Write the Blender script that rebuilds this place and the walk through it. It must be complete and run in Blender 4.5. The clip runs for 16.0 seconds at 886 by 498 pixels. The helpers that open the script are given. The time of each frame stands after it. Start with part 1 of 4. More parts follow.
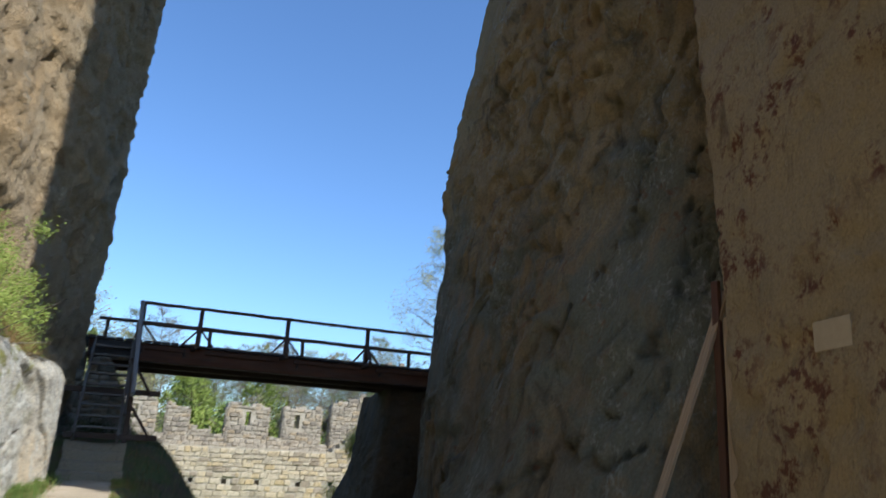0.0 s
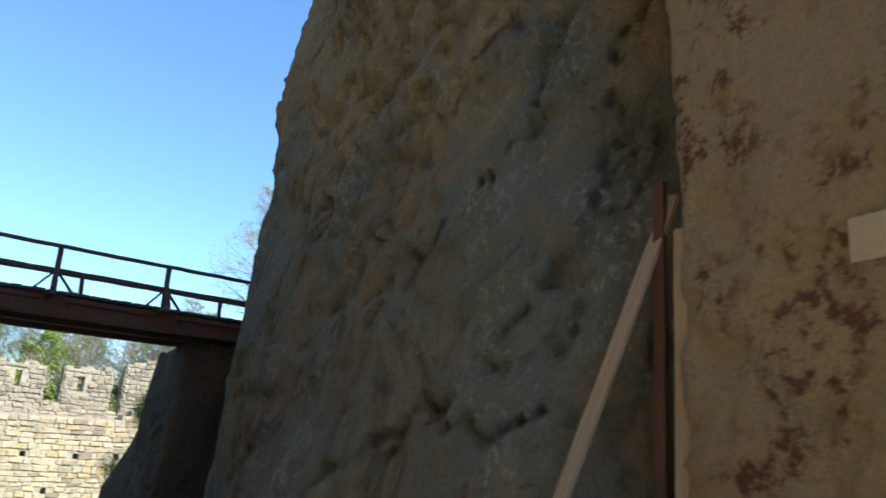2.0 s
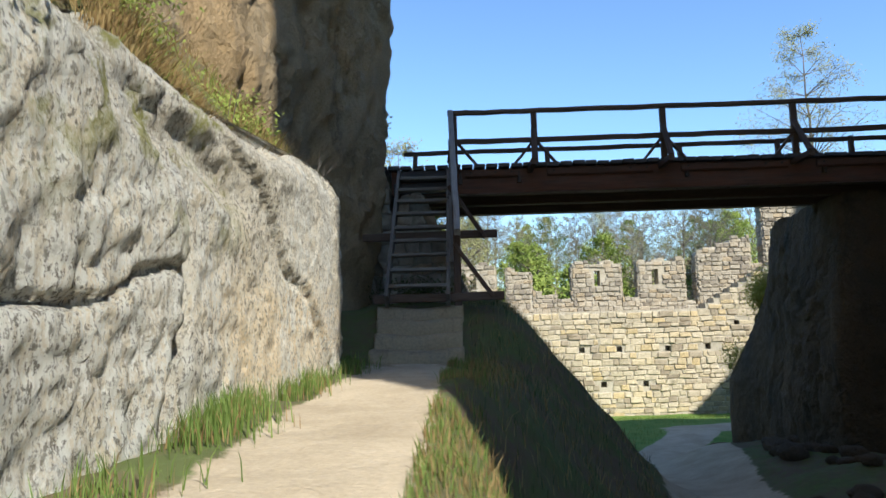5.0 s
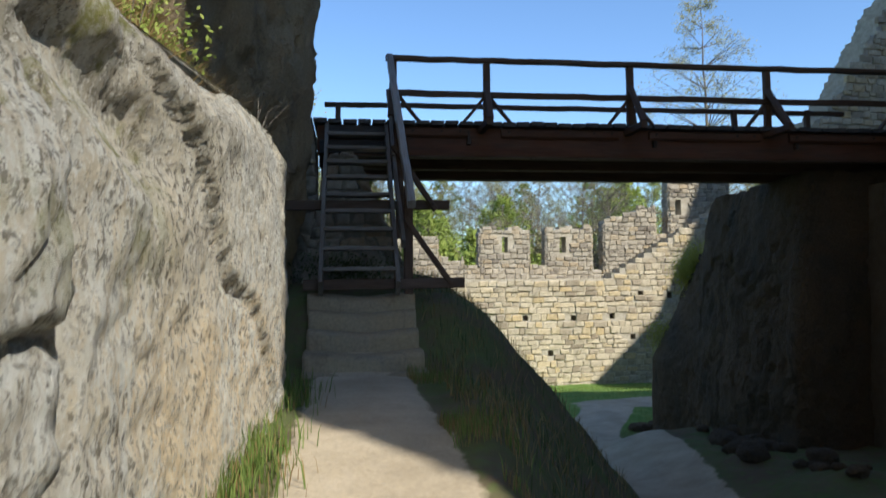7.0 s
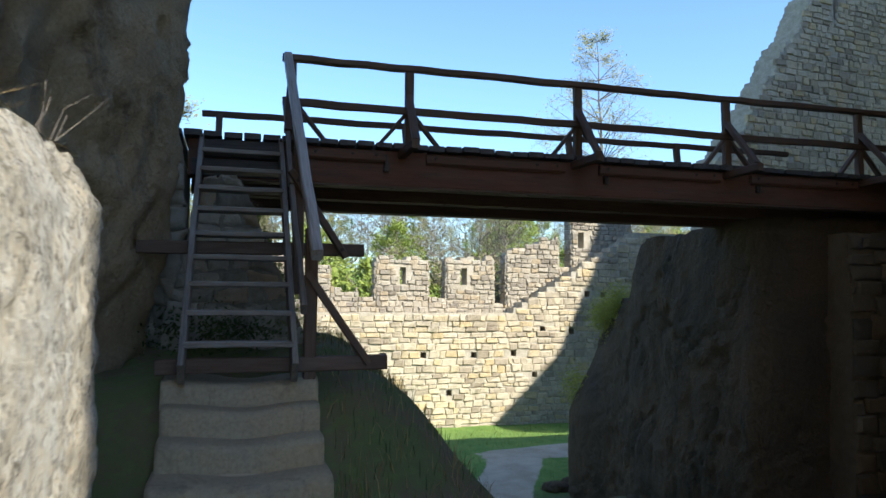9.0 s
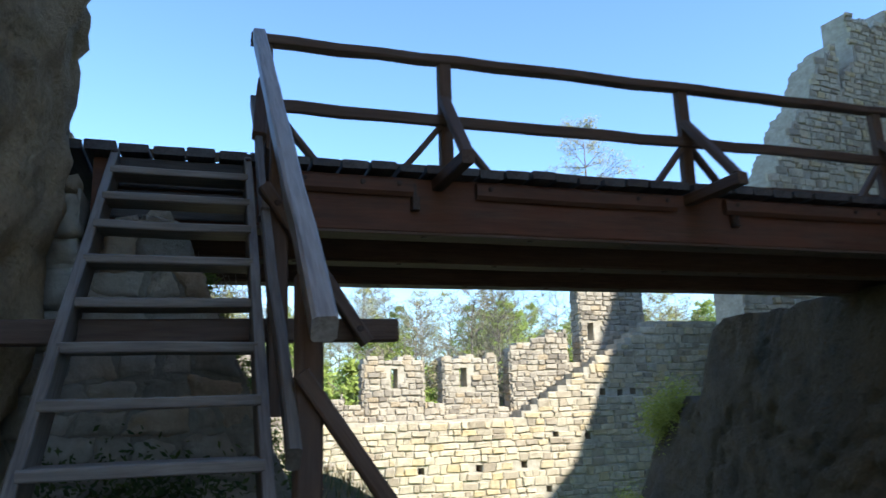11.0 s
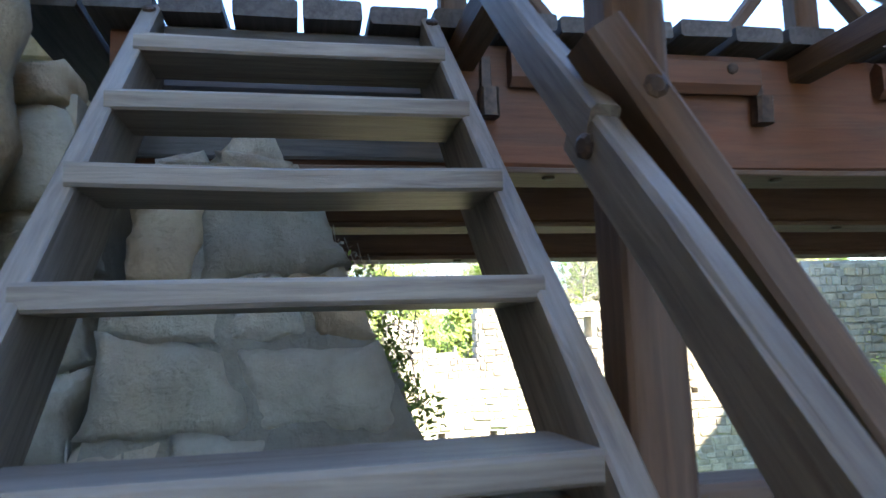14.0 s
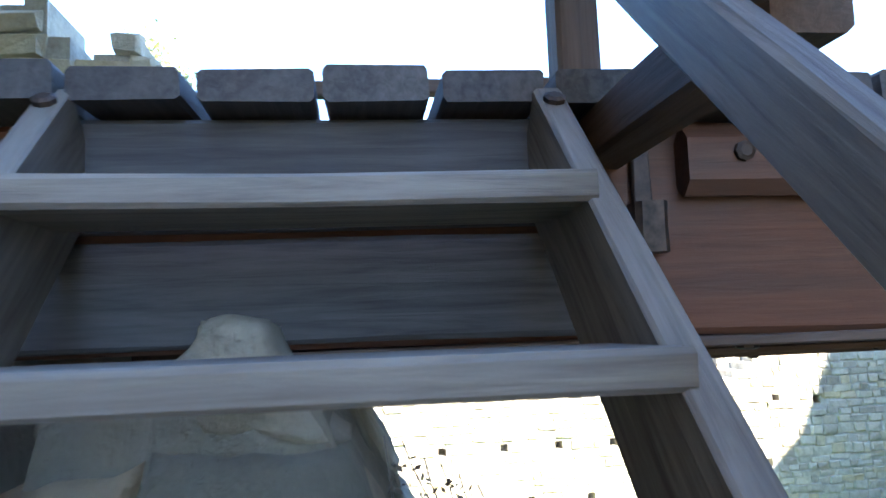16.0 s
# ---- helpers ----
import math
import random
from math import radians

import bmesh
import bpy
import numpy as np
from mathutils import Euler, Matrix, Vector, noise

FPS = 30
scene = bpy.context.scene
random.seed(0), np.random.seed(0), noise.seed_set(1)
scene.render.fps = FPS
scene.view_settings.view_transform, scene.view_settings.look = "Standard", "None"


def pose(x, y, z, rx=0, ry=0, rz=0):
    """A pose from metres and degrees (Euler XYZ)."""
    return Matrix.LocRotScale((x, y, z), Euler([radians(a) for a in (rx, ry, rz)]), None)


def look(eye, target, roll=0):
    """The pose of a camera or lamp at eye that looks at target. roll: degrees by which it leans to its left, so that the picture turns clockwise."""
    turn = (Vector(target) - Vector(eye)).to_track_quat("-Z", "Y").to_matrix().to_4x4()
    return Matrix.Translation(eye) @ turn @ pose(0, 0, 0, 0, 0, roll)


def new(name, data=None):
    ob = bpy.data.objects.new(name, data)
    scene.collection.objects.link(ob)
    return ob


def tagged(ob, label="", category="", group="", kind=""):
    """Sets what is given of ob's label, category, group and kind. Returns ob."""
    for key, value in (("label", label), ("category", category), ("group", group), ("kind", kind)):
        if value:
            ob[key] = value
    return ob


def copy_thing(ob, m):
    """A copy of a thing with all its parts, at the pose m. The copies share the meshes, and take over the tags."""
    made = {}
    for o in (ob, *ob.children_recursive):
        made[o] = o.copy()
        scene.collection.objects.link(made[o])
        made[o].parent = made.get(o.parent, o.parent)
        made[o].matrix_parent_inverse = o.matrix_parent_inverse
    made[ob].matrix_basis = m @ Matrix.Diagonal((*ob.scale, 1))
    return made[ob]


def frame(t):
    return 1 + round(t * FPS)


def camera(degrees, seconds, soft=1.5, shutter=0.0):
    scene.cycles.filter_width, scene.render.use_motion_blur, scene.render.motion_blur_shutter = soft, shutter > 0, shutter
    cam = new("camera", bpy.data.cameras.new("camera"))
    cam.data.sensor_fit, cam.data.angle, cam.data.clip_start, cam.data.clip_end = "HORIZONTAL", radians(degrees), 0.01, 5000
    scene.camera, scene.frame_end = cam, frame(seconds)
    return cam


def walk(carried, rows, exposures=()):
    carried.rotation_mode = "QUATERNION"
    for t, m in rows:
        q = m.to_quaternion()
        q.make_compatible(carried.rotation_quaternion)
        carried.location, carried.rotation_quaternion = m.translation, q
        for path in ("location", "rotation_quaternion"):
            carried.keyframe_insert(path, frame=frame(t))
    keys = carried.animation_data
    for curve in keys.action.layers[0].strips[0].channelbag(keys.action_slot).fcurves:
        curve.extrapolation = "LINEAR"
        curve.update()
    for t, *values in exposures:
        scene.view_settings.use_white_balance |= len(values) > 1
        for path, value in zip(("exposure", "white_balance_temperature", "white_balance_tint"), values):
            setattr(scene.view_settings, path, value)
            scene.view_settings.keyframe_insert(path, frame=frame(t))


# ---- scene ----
cam = camera(62.1, 16.0, 1.5, 0.4)
PATH = [
    (0, (-7.204, -1.891, 1.779), (-6.468, -0.117, 2.337), 3.0),
    (0.5, (-6.867, -1.11, 1.782), (-6.073, 0.6, 2.449), 5.2),
    (1, (-6.425, -0.265, 1.703), (-5.488, 1.396, 2.306), 4.2),
    (1.5, (-6.044, 0.476, 1.692), (-4.89, 2.017, 2.234), 8.1),
    (2, (-5.779, 1.268, 1.693), (-4.634, 2.822, 2.218), 3.9),
    (2.5, (-5.625, 1.927, 1.647), (-4.813, 3.689, 2.132), 4.8),
    (3, (-5.638, 2.815, 1.583), (-5.205, 4.724, 1.989), 2.6),
    (3.5, (-5.803, 3.701, 1.556), (-5.58, 5.663, 1.877), 2.0),
    (4, (-6.128, 4.463, 1.526), (-5.988, 6.437, 1.815), 1.9),
    (4.5, (-6.51, 5.164, 1.494), (-6.49, 7.147, 1.755), -2.7),
    (4.7, (-6.682, 5.442, 1.507), (-6.747, 7.426, 1.75), -1.8),
    (6.8, (-7.707, 7.721, 1.974), (-7.493, 9.709, 2.021), 0.3),
    (7, (-7.747, 7.895, 2.017), (-7.494, 9.877, 2.102), -0.5),
    (7.5, (-7.845, 8.286, 2.223), (-7.499, 10.251, 2.362), 1.7),
    (8, (-7.809, 8.86, 2.374), (-7.381, 10.811, 2.493), 0.7),
    (8.5, (-7.786, 9.6, 2.451), (-7.283, 11.531, 2.579), -0.3),
    (8.7, (-7.757, 9.861, 2.488), (-7.23, 11.786, 2.617), -0.0),
    (10.8, (-7.436, 13.606, 2.644), (-6.831, 15.471, 3.04), -0.6),
    (11, (-7.422, 13.9, 2.642), (-6.817, 15.761, 3.054), -1.8),
    (11.5, (-7.428, 14.616, 2.637), (-7.069, 16.54, 3.051), -0.8),
    (12, (-7.501, 15.316, 2.671), (-7.202, 17.246, 3.1), 0.9),
    (12.5, (-7.54, 15.809, 2.904), (-7.231, 17.735, 3.343), 0.3),
    (13, (-7.618, 16.23, 3.094), (-7.269, 18.149, 3.539), -0.0),
    (13.5, (-7.585, 16.569, 3.195), (-7.177, 18.492, 3.562), 1.2),
    (14, (-7.612, 16.952, 3.395), (-7.236, 18.901, 3.638), -1.9),
    (14.5, (-7.576, 17.228, 3.46), (-7.248, 19.188, 3.681), 0.9),
    (15, (-7.568, 17.528, 3.681), (-7.344, 19.503, 3.906), -2.3),
    (15.5, (-7.586, 17.776, 3.902), (-7.392, 19.746, 4.19), -0.9),
    (16, (-7.544, 17.992, 4.05), (-7.316, 19.968, 4.259), -2.2),
]
EXPOSURES = [(0, 0.35, 5900, 10), (2, 0.95, 6100, 8), (4, 0.85, 6300, 8), (7, 0.4, 6400, 9), (8, 0.6, 6400, 9), (8.5, 0.85, 6400, 9), (11, 1.2, 6200, 9), (12, 1.55, 6200, 9), (12.5, 1.85, 6150, 9), (14, 3.2, 6500, 11), (16, 3.4, 6100, 11)]
walk(cam, [(t, look(eye, target, roll)) for t, eye, target, roll in PATH], EXPOSURES)

# ---- world and light ----
SUN_AZ, SUN_EL = radians(149.4), radians(41.0)
world = bpy.data.worlds.new("World")
scene.world = world
world.use_nodes = True
wn = world.node_tree.nodes
sky = wn.new("ShaderNodeTexSky")
sky.sky_type = "NISHITA"
sky.sun_disc = False
sky.sun_elevation, sky.sun_rotation = SUN_EL, SUN_AZ
sky.air_density, sky.dust_density, sky.ozone_density = 1.0, 0.3, 3.0
wn["Background"].inputs[1].default_value = 0.15
clear = wn.new("ShaderNodeMix")
clear.data_type, clear.blend_type = "RGBA", "MULTIPLY"
clear.inputs[0].default_value, clear.inputs[7].default_value = 1.0, (0.84, 0.975, 1.10, 1)
world.node_tree.links.new(sky.outputs[0], clear.inputs[6])
world.node_tree.links.new(clear.outputs[2], wn["Background"].inputs[0])
sun = new("sun", bpy.data.lights.new("sun", "SUN"))
sun.data.energy, sun.data.angle, sun.data.color = 5.0, radians(0.55), (1.0, 0.93, 0.82)
sun_way = Vector((math.sin(SUN_AZ) * math.cos(SUN_EL), math.cos(SUN_AZ) * math.cos(SUN_EL), math.sin(SUN_EL)))
sun.matrix_world = look(sun_way * 60, (0, 0, 0))


# ---- materials ----
def material(name, build, rough=0.85, metal=0.0):
    m = bpy.data.materials.new(name)
    m.use_nodes = True
    t = m.node_tree
    b = t.nodes["Principled BSDF"]
    b.inputs["Roughness"].default_value, b.inputs["Metallic"].default_value = rough, metal
    b.inputs["Specular IOR Level"].default_value = 0.25
    build(t, b)
    return m


def coords(t, how="world", scale=(1, 1, 1)):
    if how == "world":
        out = t.nodes.new("ShaderNodeNewGeometry").outputs["Position"]
    else:
        out = t.nodes.new("ShaderNodeTexCoord").outputs["Object"]
    m = t.nodes.new("ShaderNodeMapping")
    m.inputs["Scale"].default_value = scale
    t.links.new(out, m.inputs["Vector"])
    return m.outputs[0]


def noise_tex(t, vec, scale, detail=6, rough=0.6, distort=0.0):
    n = t.nodes.new("ShaderNodeTexNoise")
    n.inputs["Scale"].default_value, n.inputs["Detail"].default_value = scale, detail
    n.inputs["Roughness"].default_value, n.inputs["Distortion"].default_value = rough, distort
    t.links.new(vec, n.inputs["Vector"])
    return n.outputs["Fac"]


def voronoi(t, vec, scale, feature="F1", out="Distance", random_=1.0):
    n = t.nodes.new("ShaderNodeTexVoronoi")
    n.feature = feature
    n.inputs["Scale"].default_value, n.inputs["Randomness"].default_value = scale, random_
    t.links.new(vec, n.inputs["Vector"])
    return n.outputs[out]


def ramp(t, fac, *stops):
    n = t.nodes.new("ShaderNodeValToRGB")
    e = n.color_ramp.elements
    while len(e) < len(stops):
        e.new(0.5)
    for el, (pos, col) in zip(e, stops):
        el.position = pos
        el.color = (*col, 1) if len(col) == 3 else col
    t.links.new(fac, n.inputs[0])
    return n.outputs[0]


def grey(v):
    return (v, v, v)


def mix(t, fac, a, b, how="MIX"):
    n = t.nodes.new("ShaderNodeMix")
    n.data_type, n.blend_type = "RGBA", how
    for sock, val in ((n.inputs[0], fac), (n.inputs[6], a), (n.inputs[7], b)):
        if hasattr(val, "links"):
            t.links.new(val, sock)
        elif isinstance(val, tuple):
            sock.default_value = (*val, 1)
        else:
            sock.default_value = val
    return n.outputs[2]


def maths(t, op, a, b=0.5):
    n = t.nodes.new("ShaderNodeMath")
    n.operation = op
    for sock, val in ((n.inputs[0], a), (n.inputs[1], b)):
        if hasattr(val, "links"):
            t.links.new(val, sock)
        else:
            sock.default_value = val
    return n.outputs[0]


def bump(t, b, height, strength=0.5, distance=0.02):
    n = t.nodes.new("ShaderNodeBump")
    n.inputs["Strength"].default_value, n.inputs["Distance"].default_value = strength, distance
    t.links.new(height, n.inputs["Height"])
    t.links.new(n.outputs[0], b.inputs["Normal"])


def sandstone(base, warm, lichen, dark, lichen_at=0.55, rust=0.0, rough_depth=0.12):
    def build(t, b):
        v = coords(t)
        streak = coords(t, scale=(1, 1, 0.35))
        c = mix(t, ramp(t, noise_tex(t, v, 0.55, 8, 0.62, 0.6), (0.36, grey(0)), (0.62, grey(1))), base, warm)
        c = mix(t, ramp(t, noise_tex(t, streak, 0.9, 9, 0.68, 0.4), (lichen_at, grey(0)), (lichen_at + 0.12, grey(0.9))), c, lichen)
        c = mix(t, ramp(t, noise_tex(t, streak, 1.6, 8, 0.7, 0.8), (0.56, grey(0)), (0.72, grey(0.85))), c, dark)
        if rust:
            c = mix(t, maths(t, "MULTIPLY", ramp(t, noise_tex(t, v, 4.5, 9, 0.75, 0.2), (0.50, grey(0)), (0.58, grey(rust))), ramp(t, noise_tex(t, v, 0.9, 3, 0.5), (0.47, grey(0)), (0.57, grey(1)))), c, (0.17, 0.06, 0.03))
        fine = noise_tex(t, v, 28, 8, 0.7)
        c = mix(t, 0.55, c, ramp(t, fine, (0.3, grey(0.35)), (0.7, grey(1.0))), "MULTIPLY")
        t.links.new(c, b.inputs["Base Color"])
        h = maths(t, "ADD", maths(t, "MULTIPLY", noise_tex(t, v, 5, 10, 0.66, 0.3), 1.4), maths(t, "MULTIPLY", fine, 0.35))
        bump(t, b, h, 0.95, rough_depth)
    return build


def cliff_build(t, b):
    v = coords(t)
    slant = coords(t, scale=(1, 1, 0.5))
    xyz = t.nodes.new("ShaderNodeSeparateXYZ")
    t.links.new(v, xyz.inputs[0])
    big = noise_tex(t, v, 0.33, 6, 0.6, 0.8)
    # bare ochre stone high up, a grey-green weathered skin on the lower rock
    height = maths(t, "ADD", maths(t, "DIVIDE", maths(t, "SUBTRACT", xyz.outputs[2], 4.0), 5.0), maths(t, "MULTIPLY", maths(t, "SUBTRACT", noise_tex(t, v, 0.5, 8, 0.68, 0.6), 0.5), 2.6))
    c = mix(t, ramp(t, height, (0.35, grey(0)), (0.75, grey(1))), (0.25, 0.215, 0.145), (0.44, 0.32, 0.165))
    c = mix(t, ramp(t, big, (0.45, grey(0)), (0.62, grey(0.6))), c, (0.40, 0.265, 0.125))
    skin = maths(t, "MULTIPLY", ramp(t, noise_tex(t, slant, 0.6, 9, 0.7, 0.5), (0.45, grey(0)), (0.53, grey(0.9))), ramp(t, height, (0.3, grey(1)), (0.9, grey(0.25))))
    c = mix(t, skin, c, (0.225, 0.225, 0.165))
    c = mix(t, ramp(t, noise_tex(t, slant, 0.8, 8, 0.7, 1.0), (0.55, grey(0)), (0.68, grey(0.85))), c, (0.085, 0.077, 0.05))
    c = mix(t, ramp(t, noise_tex(t, v, 1.9, 7, 0.7, 1.2), (0.60, grey(0)), (0.68, grey(0.7))), c, (0.23, 0.085, 0.035))
    pale = maths(t, "MULTIPLY", ramp(t, noise_tex(t, slant, 9, 10, 0.8, 0.6), (0.52, grey(0)), (0.60, grey(1))), ramp(t, noise_tex(t, slant, 0.62, 5, 0.65), (0.50, grey(0)), (0.60, grey(0.9))))
    c = mix(t, pale, c, (0.47, 0.46, 0.39))
    fine = noise_tex(t, v, 22, 9, 0.72)
    c = mix(t, 0.6, c, ramp(t, fine, (0.32, grey(0.35)), (0.68, grey(1.0))), "MULTIPLY")
    t.links.new(c, b.inputs["Base Color"])
    h = maths(t, "ADD", maths(t, "MULTIPLY", noise_tex(t, slant, 3.2, 11, 0.68, 0.5), 2.0), maths(t, "MULTIPLY", fine, 0.4))
    bump(t, b, h, 0.95, 0.16)


M_CLIFF = material("sandstone_cliff", cliff_build, 0.9)
M_BLOCK = material("sandstone_hewn", sandstone((0.41, 0.31, 0.18), (0.45, 0.315, 0.15), (0.36, 0.30, 0.20), (0.13, 0.085, 0.048), 0.60, 0.95), 0.9)
# darker than M_CLIFF: the deep shade around the pier is in its colour
M_PIER = material("shade_toned_rock", sandstone((0.10, 0.075, 0.048), (0.15, 0.10, 0.055), (0.085, 0.072, 0.05), (0.035, 0.028, 0.02), 0.58, 0.0, 0.16), 0.9)
M_TALL = material("sandstone_pale", sandstone((0.42, 0.34, 0.225), (0.46, 0.33, 0.18), (0.33, 0.31, 0.24), (0.17, 0.145, 0.11), 0.60), 0.9)


def lichen_stone(t, b):
    v = coords(t)
    vs = coords(t, scale=(1, 1, 0.22))
    marks = coords(t, scale=(1, 0.8, 0.5))
    xyz = t.nodes.new("ShaderNodeSeparateXYZ")
    t.links.new(v, xyz.inputs[0])
    drift = noise_tex(t, v, 1.3, 7, 0.7, 0.4)
    y = maths(t, "ADD", xyz.outputs[1], maths(t, "MULTIPLY", maths(t, "SUBTRACT", drift, 0.5), 2.4))
    z = maths(t, "ADD", xyz.outputs[2], maths(t, "MULTIPLY", maths(t, "SUBTRACT", drift, 0.5), 2.2))

    def over(sock, a, b_):
        return ramp(t, maths(t, "DIVIDE", maths(t, "SUBTRACT", sock, a), b_ - a), (0.0, grey(0)), (1.0, grey(1)))

    def both(*some):
        out = some[0]
        for q in some[1:]:
            out = maths(t, "MULTIPLY", out, q)
        return out

    # grey weathered skin, bare ochre stone low on the hewn face
    c = mix(t, ramp(t, noise_tex(t, v, 1.6, 9, 0.7), (0.40, grey(0)), (0.60, grey(1))), (0.62, 0.58, 0.48), (0.74, 0.66, 0.50))
    bare = both(over(y, 10.0, 10.7), over(z, 2.35, 1.7), ramp(t, noise_tex(t, v, 2.2, 8, 0.7), (0.38, grey(0.25)), (0.55, grey(1))))
    c = mix(t, bare, c, (0.82, 0.66, 0.42))
    # white crust of lichen, densest on the older face before the cleft
    crust = ramp(t, noise_tex(t, vs, 15, 12, 0.84), (0.46, grey(0)), (0.52, grey(1)))
    old = maths(t, "ADD", maths(t, "MULTIPLY", over(y, 9.9, 9.3), 0.7), ramp(t, noise_tex(t, vs, 1.4, 8, 0.7), (0.42, grey(0.1)), (0.54, grey(0.9))))
    c = mix(t, both(crust, ramp(t, old, (0.0, grey(0)), (1.0, grey(1)))), c, (0.76, 0.76, 0.69))
    # pits and tool marks that run down the face
    pits = ramp(t, noise_tex(t, marks, 42, 9, 0.74), (0.52, grey(0)), (0.56, grey(0.88)))
    c = mix(t, both(pits, ramp(t, noise_tex(t, v, 1.8, 6, 0.7), (0.36, grey(0.45)), (0.6, grey(1)))), c, (0.12, 0.105, 0.08))
    # dark algae and moss towards the top
    c = mix(t, both(over(z, 2.2, 3.0), ramp(t, noise_tex(t, v, 3.0, 9, 0.75), (0.46, grey(0)), (0.58, grey(0.6)))), c, (0.20, 0.18, 0.13))
    c = mix(t, ramp(t, noise_tex(t, marks, 75, 6, 0.7), (0.54, grey(0)), (0.62, grey(0.8))), c, (0.84, 0.83, 0.77))
    green = ramp(t, noise_tex(t, v, 2.0, 9, 0.72), (0.50, grey(0)), (0.58, grey(0.9)))
    c = mix(t, both(over(z, 1.9, 2.6), over(y, 11.2, 10.4), green), c, (0.26, 0.26, 0.06))
    c = mix(t, ramp(t, noise_tex(t, v, 1.5, 10, 0.75), (0.64, grey(0)), (0.70, grey(0.5))), c, (0.17, 0.15, 0.10))
    t.links.new(c, b.inputs["Base Color"])
    h = maths(t, "ADD", noise_tex(t, v, 8, 12, 0.8), maths(t, "MULTIPLY", noise_tex(t, marks, 42, 9, 0.75), 0.6))
    bump(t, b, h, 1.0, 0.08)


M_LICHEN = material("lichened_rock", lichen_stone, 0.92)


def wood(dark, light, red=0.0, worn=0.3):
    def build(t, b):
        v = coords(t, "object", (0.9, 16, 16))
        v2 = coords(t, "object", (0.6, 3, 3))
        info = t.nodes.new("ShaderNodeObjectInfo")
        off = t.nodes.new("ShaderNodeVectorMath")
        off.operation = "ADD"
        t.links.new(v, off.inputs[0])
        sc = t.nodes.new("ShaderNodeCombineXYZ")
        t.links.new(maths(t, "MULTIPLY", info.outputs["Random"], 37.0), sc.inputs[0])
        t.links.new(maths(t, "MULTIPLY", info.outputs["Random"], 91.0), sc.inputs[1])
        t.links.new(sc.outputs[0], off.inputs[1])
        grain = noise_tex(t, off.outputs[0], 3.0, 8, 0.65, 0.5)
        c = mix(t, ramp(t, grain, (0.32, grey(0)), (0.68, grey(1))), dark, light)
        c = mix(t, ramp(t, noise_tex(t, v2, 1.7, 6, 0.65), (0.45, grey(0)), (0.75, grey(worn))), c, (0.30, 0.29, 0.27))
        if red:
            c = mix(t, ramp(t, noise_tex(t, v2, 2.2, 5, 0.6), (0.35, grey(red)), (0.65, grey(0.1))), c, (0.135, 0.047, 0.022))
        c = mix(t, maths(t, "MULTIPLY", info.outputs["Random"], 0.35), c, dark)
        t.links.new(c, b.inputs["Base Color"])
        bump(t, b, grain, 0.5, 0.006)
    return build


M_BEAM = material("stained_timber", wood((0.045, 0.026, 0.018), (0.105, 0.052, 0.032), 0.6, 0.10), 0.75)
M_RAIL = material("dark_timber", wood((0.05, 0.034, 0.025), (0.11, 0.075, 0.052), 0.15, 0.15), 0.75)
M_TREAD = material("weathered_timber", wood((0.07, 0.058, 0.048), (0.20, 0.175, 0.145), 0.0, 0.5), 0.6)
M_HAND = material("worn_handrail_timber", wood((0.15, 0.13, 0.115), (0.33, 0.305, 0.28), 0.0, 0.8), 0.42)
M_DECK = material("grey_deck_timber", wood((0.034, 0.032, 0.034), (0.085, 0.079, 0.078), 0.0, 0.12), 0.75)
M_PLANK = material("pale_plank", wood((0.24, 0.165, 0.10), (0.40, 0.29, 0.18), 0.0, 0.2), 0.8)
M_IRON = material("dark_iron", lambda t, b: t.links.new(ramp(t, noise_tex(t, coords(t, "object"), 30), (0.3, (0.02, 0.018, 0.017)), (0.7, (0.09, 0.06, 0.045))), b.inputs["Base Color"]), 0.55, 0.6)


def masonry(tone, warm, dark):
    def build(t, b):
        v = coords(t)
        geo = t.nodes.new("ShaderNodeNewGeometry")
        info = t.nodes.new("ShaderNodeObjectInfo")
        r = maths(t, "FRACT", maths(t, "ADD", geo.outputs["Random Per Island"], maths(t, "MULTIPLY", info.outputs["Random"], 7.3)))
        c = ramp(t, r, (0.0, dark), (0.3, tone), (0.7, tuple(x * 1.12 for x in tone)), (1.0, warm))
        c = mix(t, 0.6, c, ramp(t, noise_tex(t, v, 6, 8, 0.7), (0.32, grey(0.5)), (0.66, grey(1.0))), "MULTIPLY")
        c = mix(t, ramp(t, noise_tex(t, v, 0.7, 7, 0.7, 0.5), (0.55, grey(0)), (0.72, grey(0.6))), c, (0.17, 0.15, 0.12))
        t.links.new(c, b.inputs["Base Color"])
        bump(t, b, noise_tex(t, v, 16, 9, 0.7), 0.8, 0.04)
    return build


M_STONE = material("wall_stone", masonry((0.53, 0.465, 0.345), (0.57, 0.45, 0.26), (0.34, 0.285, 0.21)), 0.9)
M_GREYSTONE = material("grey_wall_stone", masonry((0.40, 0.36, 0.29), (0.42, 0.34, 0.23), (0.24, 0.21, 0.17)), 0.9)
# darker wall stone, the shade below the bridge end put in its colour
M_SHADEWALL = material("shade_toned_wall_stone", masonry((0.13, 0.11, 0.083), (0.145, 0.11, 0.075), (0.07, 0.063, 0.05)), 0.9)
M_ABUT = material("abutment_stone", masonry((0.33, 0.305, 0.25), (0.36, 0.28, 0.19), (0.21, 0.20, 0.165)), 0.9)


